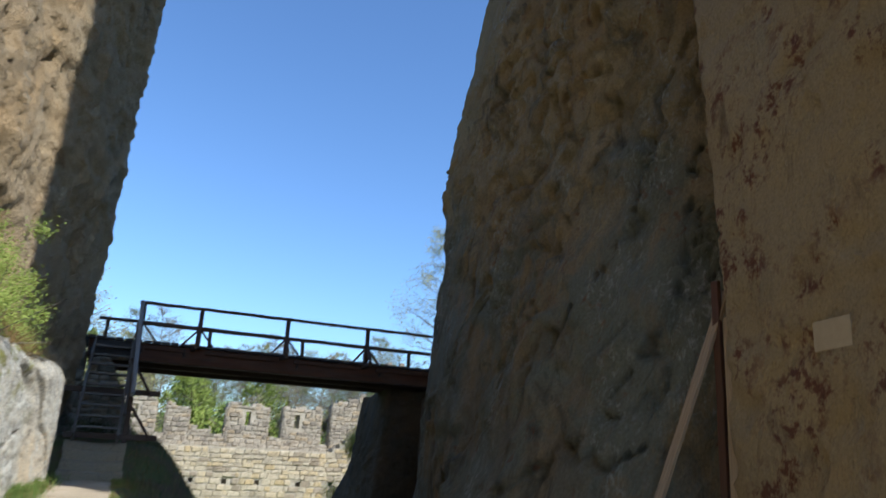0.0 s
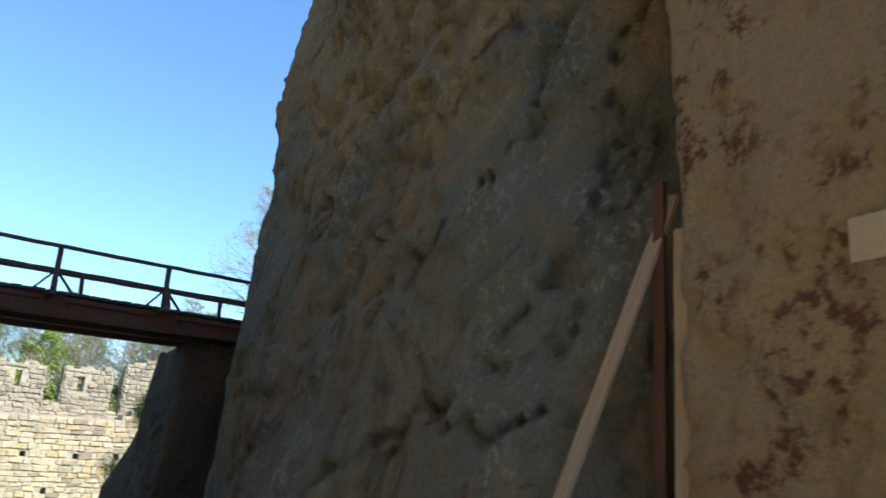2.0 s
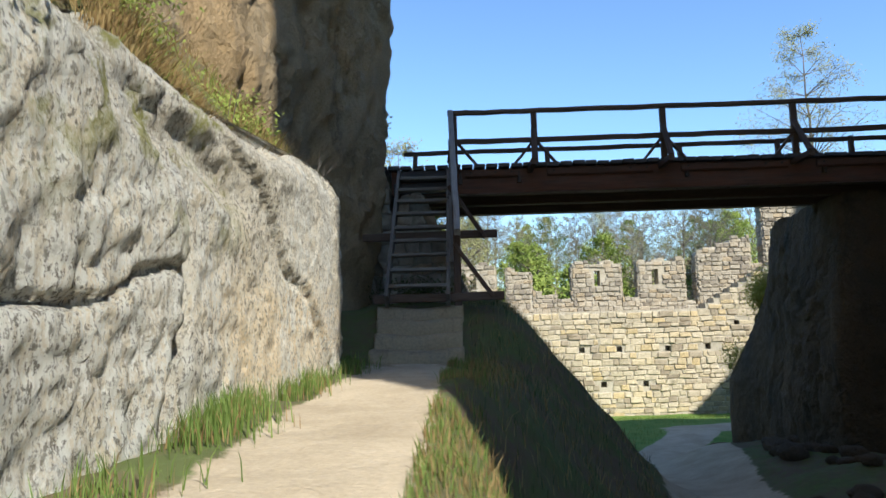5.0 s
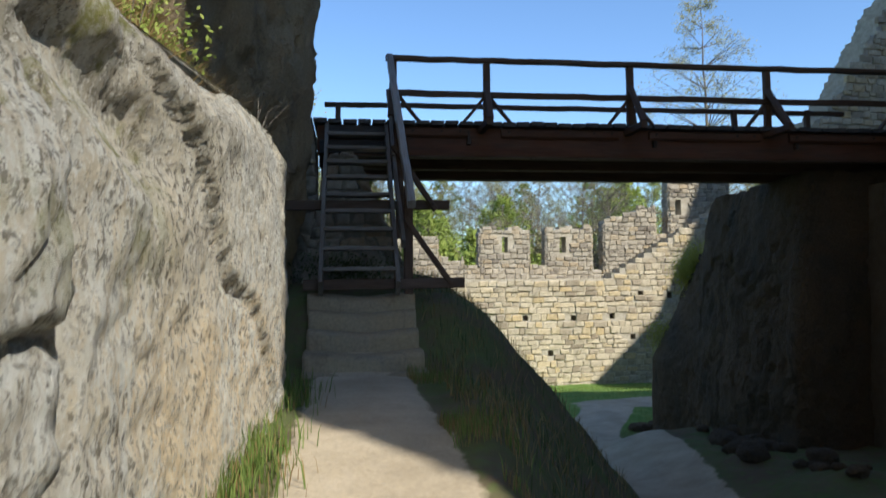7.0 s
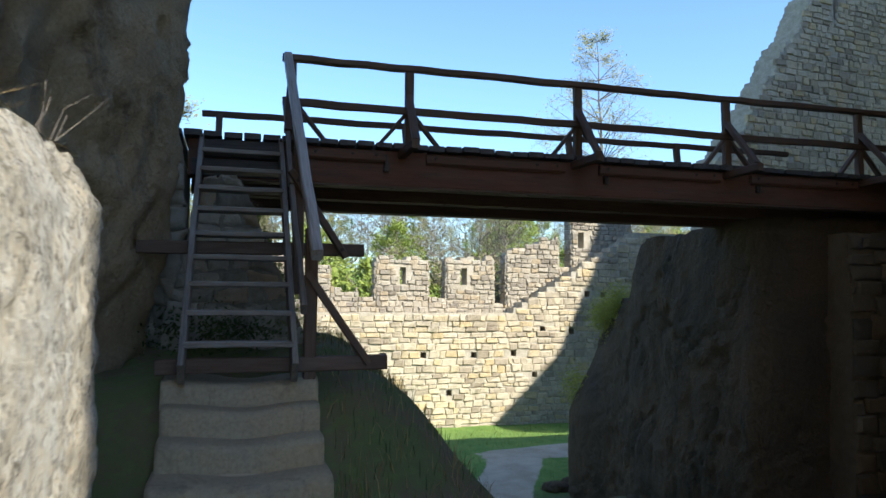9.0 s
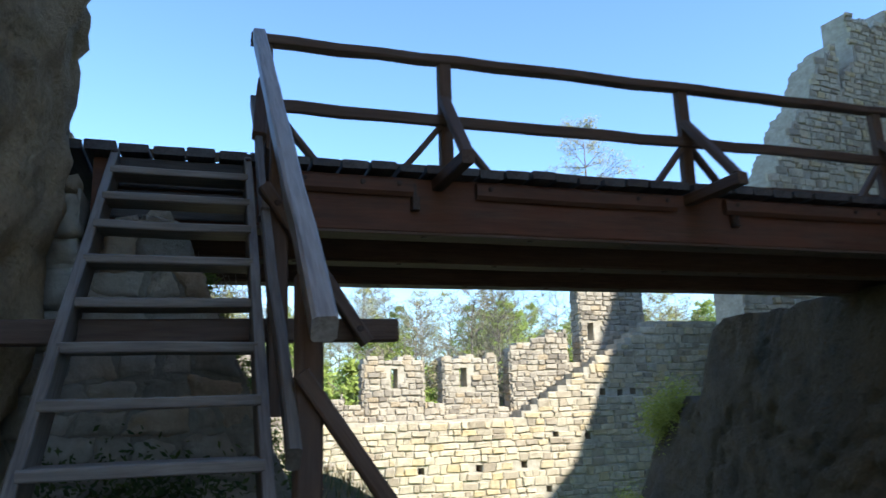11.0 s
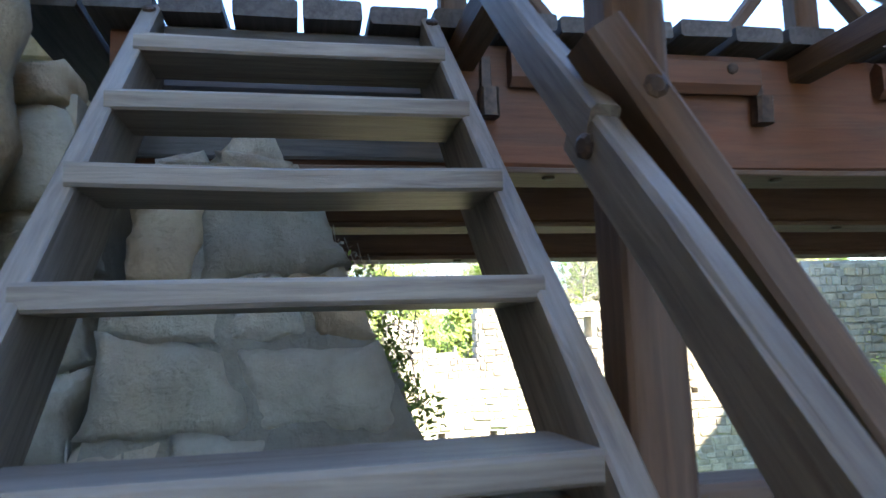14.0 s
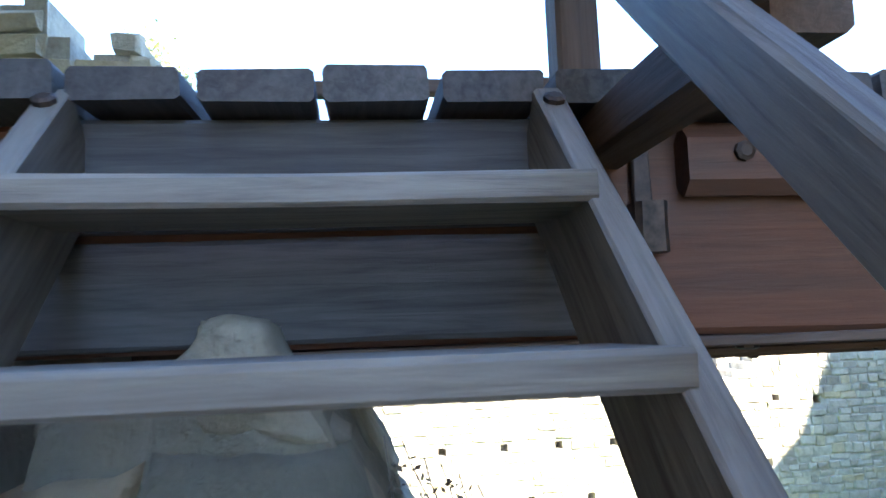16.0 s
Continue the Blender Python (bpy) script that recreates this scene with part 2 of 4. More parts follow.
def mortar_build(t, b):
    v = coords(t)
    c = mix(t, ramp(t, noise_tex(t, v, 3, 8, 0.7), (0.35, grey(0)), (0.65, grey(1))), (0.38, 0.34, 0.265), (0.56, 0.515, 0.425))
    c = mix(t, 0.5, c, ramp(t, noise_tex(t, v, 22, 6, 0.7), (0.3, grey(0.45)), (0.7, grey(1))), "MULTIPLY")
    t.links.new(c, b.inputs["Base Color"])
    bump(t, b, noise_tex(t, v, 20, 8, 0.7), 0.8, 0.03)


M_MORTAR = material("lime_mortar", mortar_build, 0.95)


def ground_build(t, b):
    v = coords(t)
    at = t.nodes.new("ShaderNodeAttribute")
    at.attribute_name = "trodden"
    sand = mix(t, ramp(t, noise_tex(t, v, 1.3, 8, 0.65), (0.35, grey(0)), (0.65, grey(1))), (0.40, 0.33, 0.23), (0.54, 0.455, 0.33))
    sand = mix(t, 0.5, sand, ramp(t, noise_tex(t, v, 35, 6, 0.7), (0.3, grey(0.55)), (0.65, grey(1))), "MULTIPLY")
    soil = mix(t, ramp(t, noise_tex(t, v, 1.1, 8, 0.7, 0.5), (0.40, grey(0)), (0.6, grey(1))), (0.135, 0.10, 0.062), (0.095, 0.118, 0.04))
    soil = mix(t, ramp(t, noise_tex(t, v, 7, 6, 0.7), (0.5, grey(0)), (0.7, grey(0.7))), soil, (0.11, 0.165, 0.04))
    la = t.nodes.new("ShaderNodeAttribute")
    la.attribute_name = "lawn"
    turf = mix(t, ramp(t, noise_tex(t, v, 2.4, 8, 0.7), (0.38, grey(0)), (0.62, grey(1))), (0.10, 0.20, 0.04), (0.17, 0.26, 0.06))
    soil = mix(t, la.outputs["Fac"], soil, turf)
    edge = maths(t, "ADD", at.outputs["Fac"], maths(t, "MULTIPLY", maths(t, "SUBTRACT", noise_tex(t, v, 5, 7, 0.7), 0.5), 1.1))
    t.links.new(mix(t, ramp(t, edge, (0.42, grey(0)), (0.62, grey(1))), soil, sand), b.inputs["Base Color"])
    bump(t, b, noise_tex(t, v, 9, 10, 0.7), 0.6, 0.06)


M_GROUND = material("earth_and_sand", ground_build, 0.95)
M_STEP = material("worn_stone_step", sandstone((0.36, 0.30, 0.21), (0.40, 0.32, 0.20), (0.29, 0.26, 0.20), (0.15, 0.12, 0.09), 0.62, 0.0, 0.03), 0.9)


def leafy(a, c):
    def build(t, b):
        geo = t.nodes.new("ShaderNodeNewGeometry")
        t.links.new(ramp(t, geo.outputs["Random Per Island"], (0.0, a), (1.0, c)), b.inputs["Base Color"])
        b.inputs["Subsurface Weight"].default_value = 0.0
        tr = t.nodes.new("ShaderNodeBsdfTranslucent")
        t.links.new(ramp(t, geo.outputs["Random Per Island"], (0.0, a), (1.0, c)), tr.inputs[0])
        mx = t.nodes.new("ShaderNodeMixShader")
        mx.inputs[0].default_value = 0.35
        t.links.new(b.outputs[0], mx.inputs[1])
        t.links.new(tr.outputs[0], mx.inputs[2])
        t.links.new(mx.outputs[0], t.nodes["Material Output"].inputs[0])
    return build


M_GRASS = material("green_grass", leafy((0.09, 0.15, 0.03), (0.20, 0.27, 0.07)), 0.7)
M_DRY = material("dry_grass", leafy((0.22, 0.14, 0.06), (0.36, 0.27, 0.12)), 0.8)
M_SPRING = material("spring_leaves", leafy((0.19, 0.27, 0.05), (0.36, 0.42, 0.11)), 0.7)
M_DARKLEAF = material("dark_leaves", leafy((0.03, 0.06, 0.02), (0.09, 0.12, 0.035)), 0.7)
M_BUD = material("budding_twigs", leafy((0.24, 0.20, 0.13), (0.34, 0.31, 0.16)), 0.8)
M_BIRCH = material("birch_leaves", leafy((0.26, 0.27, 0.10), (0.40, 0.38, 0.16)), 0.7)
M_BARK = material("tree_bark", lambda t, b: t.links.new(ramp(t, noise_tex(t, coords(t), 6, 6), (0.35, (0.10, 0.085, 0.07)), (0.7, (0.27, 0.24, 0.205))), b.inputs["Base Color"]), 0.9)
M_MOSS = material("moss", leafy((0.30, 0.32, 0.06), (0.48, 0.46, 0.11)), 0.9)
M_NOTICE = material("pale_notice", lambda t, b: t.links.new(ramp(t, noise_tex(t, coords(t), 8, 6), (0.3, (0.31, 0.235, 0.14)), (0.7, (0.37, 0.285, 0.175))), b.inputs["Base Color"]), 0.7)


# ---- mesh helpers ----
def mesh_of(name, verts, faces, mat, smooth=False):
    me = bpy.data.meshes.new(name)
    me.from_pydata([tuple(v) for v in verts], [], faces)
    me.materials.append(mat)
    if smooth:
        me.polygons.foreach_set("use_smooth", [True] * len(me.polygons))
    me.update()
    return me


def world_of(ob):
    m = ob.matrix_basis.copy()
    while ob.parent is not None:
        ob = ob.parent
        m = ob.matrix_basis @ m
    return m


def part(name, verts, faces, mat, parent=None, m=None, smooth=False, label=""):
    ob = new(name, mesh_of(name, verts, faces, mat, smooth))
    if m is not None:
        ob.matrix_basis = m
    if parent is not None:
        ob.parent = parent
        if m is not None:
            ob.matrix_basis = world_of(parent).inverted() @ m
    if label:
        ob["label"] = label
    return ob


def empty(name, place=(0, 0, 0)):
    ob = new(name)
    ob.location = place
    ob.matrix_basis = Matrix.Translation(place)
    ob.empty_display_size = 0.2
    return ob


rng = random.Random(7)


def timber_mesh(length, w, h, ch=0.01, wob=0.004, seg=None, taper=1.0):
    """A sawn timber along local x with chamfered, slightly wavering edges."""
    seg = seg or max(2, int(length / 0.35))
    vs, fs = [], []
    a, b = w / 2, h / 2
    ring = [(a - ch, b), (a, b - ch), (a, ch - b), (a - ch, -b), (ch - a, -b), (-a, ch - b), (-a, b - ch), (ch - a, b)]
    for i in range(seg + 1):
        k = 1 + (taper - 1) * i / seg
        oy, oz = rng.uniform(-wob, wob), rng.uniform(-wob, wob)
        for y, z in ring:
            vs.append((length * i / seg, y * k + oy + rng.uniform(-wob, wob) * 0.4, z * k + oz + rng.uniform(-wob, wob) * 0.4))
    for i in range(seg):
        for j in range(8):
            p, q = i * 8 + j, i * 8 + (j + 1) % 8
            fs.append((p, p + 8, q + 8, q))
    fs.append(tuple(range(8)))
    fs.append(tuple(reversed(range(seg * 8, seg * 8 + 8))))
    return vs, fs


def beam_pose(a, b, up=(0, 0, 1)):
    a, b, up = Vector(a), Vector(b), Vector(up)
    x = (b - a).normalized()
    y = up.cross(x).normalized()
    z = x.cross(y)
    m = Matrix((x, y, z)).transposed().to_4x4()
    m.translation = a
    return m


def timber(name, a, b, w, h, mat, parent, up=(0, 0, 1), ch=0.01, wob=0.004, taper=1.0, label=""):
    vs, fs = timber_mesh((Vector(b) - Vector(a)).length, w, h, ch, wob, None, taper)
    return part(name, vs, fs, mat, parent, beam_pose(a, b, up), label=label)


def fbm(p, scale, octaves=5):
    return noise.fractal(Vector(p) * scale, 0.9, 2.1, octaves, noise_basis="PERLIN_ORIGINAL")


def smoothstep(a, b, x):
    k = min(1.0, max(0.0, (x - a) / (b - a)))
    return k * k * (3 - 2 * k)


def rock_relief(p, amp=1.0, crack=0.16):
    """Weathered sandstone: broad bulges, ledges and narrow slanting clefts."""
    x, y, z = p
    d = 0.42 * fbm((x, y, z * 0.7), 0.33, 3) + 0.11 * fbm((x, y + 9, z), 1.2, 3)
    s = fbm((x + 31, y, z), 0.55, 4)
    ledge = (z * 0.62 - y * 0.50 + s * 1.5 + 20) % 1.0
    d += crack * 0.9 * (smoothstep(0, 0.8, ledge) - smoothstep(0.86, 1.0, ledge)) * smoothstep(-0.25, 0.15, fbm((x, y + 40, z), 0.4, 3))
    ledge = (z * 1.7 - y * 1.2 + s * 2.6 + 40) % 1.0
    d += crack * 0.2 * (smoothstep(0, 0.8, ledge) - smoothstep(0.86, 1.0, ledge))
    r = abs(fbm((x * 0.8, y * 0.9 + z * 0.35, z * 0.5 + 17), 0.62, 4))
    d -= crack * 1.3 * (1 - smoothstep(0.0, 0.06, r))
    d += 0.035 * fbm((x, y, z), 5.0, 3)
    return d * amp


def loft(name, outline, dens, zs, mat, relief=None, top=None, shift=None):
    """A solid rock: closed plan outline, dense along its seen edges, lifted through the heights zs."""
    pts, nrm = [], []
    n = len(outline)
    for i in range(n):
        a, b = Vector(outline[i]), Vector(outline[(i + 1) % n])
        k = max(1, int((b - a).length / dens[i]))
        for j in range(k):
            pts.append(a.lerp(b, j / k))
    m = len(pts)
    for _ in range(2):
        pts = [(pts[i] * 2 + pts[i - 1] + pts[(i + 1) % m]) / 4 if (pts[i] - pts[i - 1]).length < 0.7 else pts[i] for i in range(m)]
    for i in range(m):
        d = pts[(i + 1) % m] - pts[i - 1]
        nrm.append(Vector((d.y, -d.x)).normalized())
    vs, fs = [], []
    for z in zs:
        for p, q in zip(pts, nrm):
            s = shift(p.x, p.y, z) if shift else (0, 0)
            d = relief((p.x, p.y, z)) if relief else 0
            vs.append((p.x + s[0] + q.x * d, p.y + s[1] + q.y * d, z if not top else min(z, top(p.x, p.y))))
    for i in range(len(zs) - 1):
        for j in range(m):
            a, b = i * m + j, i * m + (j + 1) % m
            fs.append((a, b, b + m, a + m))
    c = len(vs)
    last = (len(zs) - 1) * m
    vs.append((sum(v[0] for v in vs[last:last + m]) / m, sum(v[1] for v in vs[last:last + m]) / m, sum(v[2] for v in vs[last:last + m]) / m))
    for j in range(m):
        fs.append((last + j, last + (j + 1) % m, c))
    return part(name, vs, fs, mat, smooth=True)


def steps_between(a, b, d, rest=()):
    n = max(1, int((b - a) / d))
    return [a + (b - a) * i / n for i in range(n + 1)] + list(rest)
# ---- ground ----
def upper_path(y):
    return -7.62 + 1.5 * (1 - smoothstep(2.0, 8.5, y))


def floor_low(y):
    return 0.33 - 0.035 * (y + 2) if y < 5 else max(0.085 - 0.105 * (y - 5), -2.25)


def terrace(y):
    return 0.085 + 0.87 * smoothstep(4.6, 9.0, y) + 0.12 * smoothstep(9, 12.5, y) + 0.80 * smoothstep(15.6, 17.6, y) - 0.04 * smoothstep(14.8, 15.6, y) + 0.25 * smoothstep(17.6, 20, y)


def ground_z(x, y):
    lo = floor_low(y)
    if y > 34:
        lo = -2.25 - 0.6 * smoothstep(34, 41, y)
    if y > 45:
        lo = -2.85 + 9.0 * smoothstep(46, 95, y)
    if y > 24:
        return lo + 0.05 * fbm((x, y, 0), 0.5, 3)
    hi = max(terrace(y), lo)
    crest = -7.15 + 0.35 * smoothstep(11, 13.5, y) + 0.25 * smoothstep(14, 17, y)
    width = 1.1 + 2.1 * smoothstep(10.5, 18, y) + 0.5 * fbm((x, y, 3), 0.5, 3)
    k = 1 - smoothstep(crest, crest + width, x)
    end = 1 - smoothstep(20.5, 23.5, y)
    z = lo + (hi - lo) * k * end
    z += 0.5 * smoothstep(-3.0, -0.9, x) * smoothstep(6, 12, y) * (1 - smoothstep(2, 4, x))
    trod = trodden(x, y)
    return z + (1 - trod) * (0.10 * fbm((x, y, 1), 0.9, 4) + 0.03 * fbm((x, y, 5), 4, 3)) + 0.02 * fbm((x, y, 8), 1.5, 3)


def trodden(x, y):
    up = 1 - smoothstep(0.34, 0.34 + 0.28 + 0.3 * smoothstep(8, 5, y), abs(x - upper_path(y))) if 1 < y < 17.2 else 0
    near = (1 - smoothstep(1.6, 2.6, abs(x + 5.6))) * (1 - smoothstep(4, 7.5, y))
    lx = -3.3 + 1.7 * smoothstep(16, 25, y) + 2.6 * smoothstep(26, 33, y)
    low = (1 - smoothstep(0.7, 1.1, abs(x - lx))) * (1 - smoothstep(32.0, 33.0, y))
    east = (1 - smoothstep(0.6, 1.1, abs(y - 32.2 - 0.12 * x))) * smoothstep(-1.0, 0.8, x)
    return max(up, near, low, east)


def axis(lo, hi, d, far):
    out = [lo + (hi - lo) * i / int((hi - lo) / d) for i in range(int((hi - lo) / d) + 1)]
    s, right, left = d, [], []
    a, b = hi, lo
    while a < far:
        s *= 1.35
        a += s
        b -= s
        right.append(a)
        left.append(b)
    return left[::-1] + out + right


def build_ground():
    xs, ys = axis(-9.6, 4.0, 0.12, 900), axis(2.0, 34.0, 0.14, 900)
    vs = [(x, y, ground_z(x, y)) for y in ys for x in xs]
    n = len(xs)
    fs = [(j * n + i, j * n + i + 1, (j + 1) * n + i + 1, (j + 1) * n + i) for j in range(len(ys) - 1) for i in range(n - 1)]
    ob = part("ground", vs, fs, M_GROUND, smooth=True)
    at = ob.data.attributes.new("trodden", "FLOAT", "POINT")
    at.data.foreach_set("value", [trodden(v[0], v[1]) for v in vs])
    lawn = ob.data.attributes.new("lawn", "FLOAT", "POINT")
    lawn.data.foreach_set("value", [smoothstep(26.5, 29, v[1]) for v in vs])
    return tagged(ob, "sandy trodden paths among grass and bare earth", "ground", kind="structure")


build_ground()

# ---- cliffs ----
ZS_R = steps_between(-3.0, 16.0, 0.1, (17.0, 19, 22, 26, 30, 35, 40))


def lean_right(x, y, z):
    k = 0.27 * (z - 1.9) if z < 8 else 0.27 * 6.1 + 0.03 * (z - 8)
    fade = 1 - 0.80 * smoothstep(10.5, 16.0, y)
    extra = 0.16 * max(0.0, z - 9.0) * smoothstep(11, 15, y)
    return (k * fade + extra) * (1 - smoothstep(2, 5, x)), 0


def cliff_right():
    ob = loft("cliff", [(1.2, 5.0), (5.5, 5.2), (5.5, 18.4), (1.2, 17.6), (-0.12, 16.0), (-0.72, 12.4), (-1.45, 8.7), (-0.98, 6.55), (-0.1, 5.5)],
              [2, 2, 0.4, 0.12, 0.09, 0.085, 0.085, 0.085, 0.25], ZS_R, M_CLIFF, lambda p: rock_relief(p, (0.8 - 0.5 * smoothstep(12.5, 15.5, p[1])) * (0.3 + 0.7 * smoothstep(5.4, 7.2, p[1])), 0.30), None, lean_right)
    tagged(ob, "tall shaded sandstone cliff with cracks and grey lichen", "cliff", kind="structure")


def hewn_relief(p):
    x, y, z = p
    return 0.05 * fbm((x, y, z), 0.8, 4) + 0.02 * fbm((x, y, z), 5, 3) - 0.05 * smoothstep(0.18, 0.4, fbm((x + 5, y, z), 1.7, 4))


def cliff_hewn():
    ob = loft("hewn_cliff", [(-1.35, 1.2), (1.5, 0.6), (5.4, 0.6), (5.4, 4.6), (0.6, 4.9), (-0.72, 4.85)],
              [0.2, 3, 2, 3, 0.1, 0.07], steps_between(-2.0, 13.0, 0.09, (14, 17, 20, 25, 30, 36, 40)), M_BLOCK, hewn_relief, None,
              lambda x, y, z: (0.03 * min(8, max(0, z - 6)), 0.075 * min(8.0, max(0.0, z - 4.2)) if y > 4 else 0.0))
    tagged(ob, "smooth ochre hewn sandstone face with rust stains", "cliff", kind="structure")


def cliff_left():
    ob = loft("cliff", [(-11.2, -4), (-10.5, 9), (-9.55, 15.0), (-8.32, 18.5), (-8.26, 18.85), (-8.7, 19.6), (-10.2, 21.6), (-22, 24), (-22, -4)],
              [0.3, 0.13, 0.085, 0.07, 0.085, 0.25, 3, 3, 3], steps_between(-2.0, 15.0, 0.10, (16, 18, 20, 22)), M_TALL, lambda p: rock_relief(p, 0.75 - 0.45 * smoothstep(17, 19.5, p[1]), 0.10) + 0.06 * fbm(p, 2.4, 4) + 0.025 * fbm(p, 6.0, 3) - 0.07 * smoothstep(0.25, 0.4, fbm((p[0], p[1] + 3, p[2]), 2.0, 3)), None,
              lambda x, y, z: (((0.03 + 0.025 * smoothstep(16, 18.5, y)) * (min(z, 11.0) - 4.6) - 0.07 * max(0.0, 4.5 - z) * smoothstep(16.5, 18.5, y)) if x > -12 else 0, 0))
    tagged(ob, "tall pale sandstone cliff, sunlit with a shaded end", "cliff", kind="structure")


def bank_top(x, y):
    return 2.98 + 0.03 * (y - 9.0) + 0.16 * fbm((1.0, y, 4.0), 0.8, 3) * smoothstep(13.2, 12.0, y) - 0.35 * smoothstep(6.5, 3.5, y) + max(0.0, -8.55 - x) * 1.15


def boulder_relief(p):
    """Rough old face before the cleft, smooth hewn face after it with a slanting crack and a hollow under its top."""
    x, y, z = p
    wob = fbm((x, y, z), 1.6, 3)
    cleft = y - 9.6 + 0.10 * math.sin(z * 2.3) + 0.07 * wob
    old = smoothstep(0.05, -0.05, cleft)
    d = 0.06 * fbm((x, y, z), 0.6, 5) + 0.02 * fbm((x, y + 7, z), 10, 3)
    d += (0.02 + 0.025 * old) * fbm((x, y, z), 3.2, 4)
    f = fbm((x + 2, y, z * 1.6), 1.1, 3)
    d += (0.03 + 0.03 * old) * (round(f * 5) / 5 - f) + 0.05 * old
    # the cleft with deeper holes in it
    d -= (0.16 + 0.16 * smoothstep(0.1, 0.35, fbm((x, 3, z), 1.7, 3))) * (1 - smoothstep(0.03, 0.11, abs(cleft - 0.09)))
    crack = (z - 2.55) + 0.62 * (y - 10.9) + 0.06 * math.sin(y * 5) + 0.05 * wob
    if y > 9.9:
        d -= 0.055 * (1 - smoothstep(0.0, 0.07, abs(crack))) * smoothstep(13.2, 12.4, y) - 0.03 * smoothstep(-0.08, 0.06, crack)
    # hollow under an overhanging lip near the top
    top = bank_top(-8.5, y)
    u = (z - (2.62 - 0.16 * (y - 10.0) + 0.08 * wob)) / 0.17
    d -= 0.15 * math.exp(-u * u) * smoothstep(8.6, 9.4, y) * smoothstep(11.1, 10.5, y)
    ledge = abs(z - 1.75 - 0.10 * math.sin(y * 2.1) - 0.12 * fbm((x, y, z), 1.5, 2))
    d -= 0.07 * (1 - smoothstep(0.0, 0.04, ledge)) * old
    d -= (0.24 - 0.13 * smoothstep(11.5, 12.8, y)) * smoothstep(top - 0.34, top + 0.02, z) ** 2
    return d


def rock_wall_left():
    ob = loft("rock_outcrop", [(-9.1, 3.2), (-8.6, 7.5), (-8.40, 10.5), (-8.24, 13.62), (-8.5, 13.8), (-11.0, 14.2), (-12.5, 8), (-11.8, 3.2)],
              [0.08, 0.032, 0.032, 0.06, 0.3, 1, 1, 1], steps_between(0.0, 3.35, 0.032), M_LICHEN, boulder_relief, bank_top)
    tagged(ob, "sunlit rock outcrop covered in white and grey lichen", "rock", kind="structure")
    xs = [-8.60 - 2.9 * i / 46 for i in range(47)]
    ys = [3.2 + 10.9 * j / 150 for j in range(151)]
    vs = [(x - 0.03 - 0.12 * smoothstep(9.4, 7.5, y) + 0.05 * fbm((x, y, 0), 2.5, 3), y, bank_top(x, y) - 0.06 - 0.2 * smoothstep(-8.86, -8.60, x) + 0.16 * fbm((x, y, 2), 1.1, 4) + 0.05 * fbm((x, y, 2), 5, 3)) for y in ys for x in xs]
    fs = [(j * 47 + i, j * 47 + i + 1, (j + 1) * 47 + i + 1, (j + 1) * 47 + i) for j in range(150) for i in range(46)]
    fs = [f[::-1] for f in fs]
    ob = part("earth_bank", vs, fs, M_GROUND, smooth=True)
    ob.data.attributes.new("trodden", "FLOAT", "POINT")
    tagged(ob, "steep earth bank with dry grass above the outcrop", "bank", kind="structure")


def pier_shift(x, y, z):
    k = 0.10 + 0.35 * smoothstep(25, 27.5, y)
    return k * (max(-0.2, z) - 2.1) * (1 - smoothstep(2.5, 5, x)), 0


def pier_top(x, y):
    return 3.9 - 1.35 * smoothstep(24.5, 25.3, y) - 0.35 * smoothstep(26, 27.6, y) + 0.15 * fbm((x, y, 0), 1.2, 3)


def cliff_pier():
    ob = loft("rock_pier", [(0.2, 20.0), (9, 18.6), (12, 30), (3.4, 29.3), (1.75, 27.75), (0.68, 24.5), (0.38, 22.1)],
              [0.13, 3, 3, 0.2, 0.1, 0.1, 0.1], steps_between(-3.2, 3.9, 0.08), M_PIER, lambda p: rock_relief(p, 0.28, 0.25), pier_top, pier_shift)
    tagged(ob, "shaded rock pier that carries the footbridge", "rock", kind="structure")


def added_ridges():
    """Lower rock added unseen behind the cliffs, which closes the place on that side."""
    # the sloped one casts the far wall's diagonal shadow and shades the ruin
    for pts, h, slope in (([(5.2, 3.5), (16, 3.0), (16, 19.6), (8, 19.2), (5.2, 18.5)], 14, 0), ([(14.5, 19.4), (30, 18.2), (46, 17.0), (46, 22), (30, 21.8), (14.5, 21.8)], 38, 1.03), ([(15.8, 3.0), (46, 3.0), (46, 17.5), (15.8, 19.4)], 14, 0)):
        ob = loft("rock_ridge", pts, [1.0] * len(pts), steps_between(-3, h, 1.0), M_CLIFF, lambda p: rock_relief(p, 0.5, 0.2), (lambda x, y: 16.7 + slope * (x - 15.1) + 1.2 * max(0.0, x - 18.5) + 0.5 * fbm((x, 0, 0), 0.5, 3)) if slope else None)
        tagged(ob, "unseen sandstone ridge added behind the shaded cliff", "cliff", kind="structure")


cliff_right()
added_ridges()
cliff_hewn()
cliff_left()
rock_wall_left()
cliff_pier()


# ---- masonry ----
def stone_verts(r, rough=0.17):
    """One roughly squared stone in a unit box, its face towards -y."""
    vs = []
    for y, k in ((0.5, 1.0), (-0.28, 1.0), (-0.5, 0.80)):
        for sx, sz in ((-1, -1), (1, -1), (1, 1), (-1, 1)):
            j = rough if y < 0 else 0.02
            vs.append((sx * 0.5 * k + r.uniform(-j, j) * 0.6, y + (r.uniform(-0.12, 0.12) if y < -0.4 else 0), sz * 0.5 * k + r.uniform(-j, j) * 0.6))
    fs = [(8, 9, 10, 11)]
    for a in (0, 4):
        for i in range(4):
            p, q = a + i, a + (i + 1) % 4
            fs.append((p, q, q + 4, p + 4))
    return vs, fs


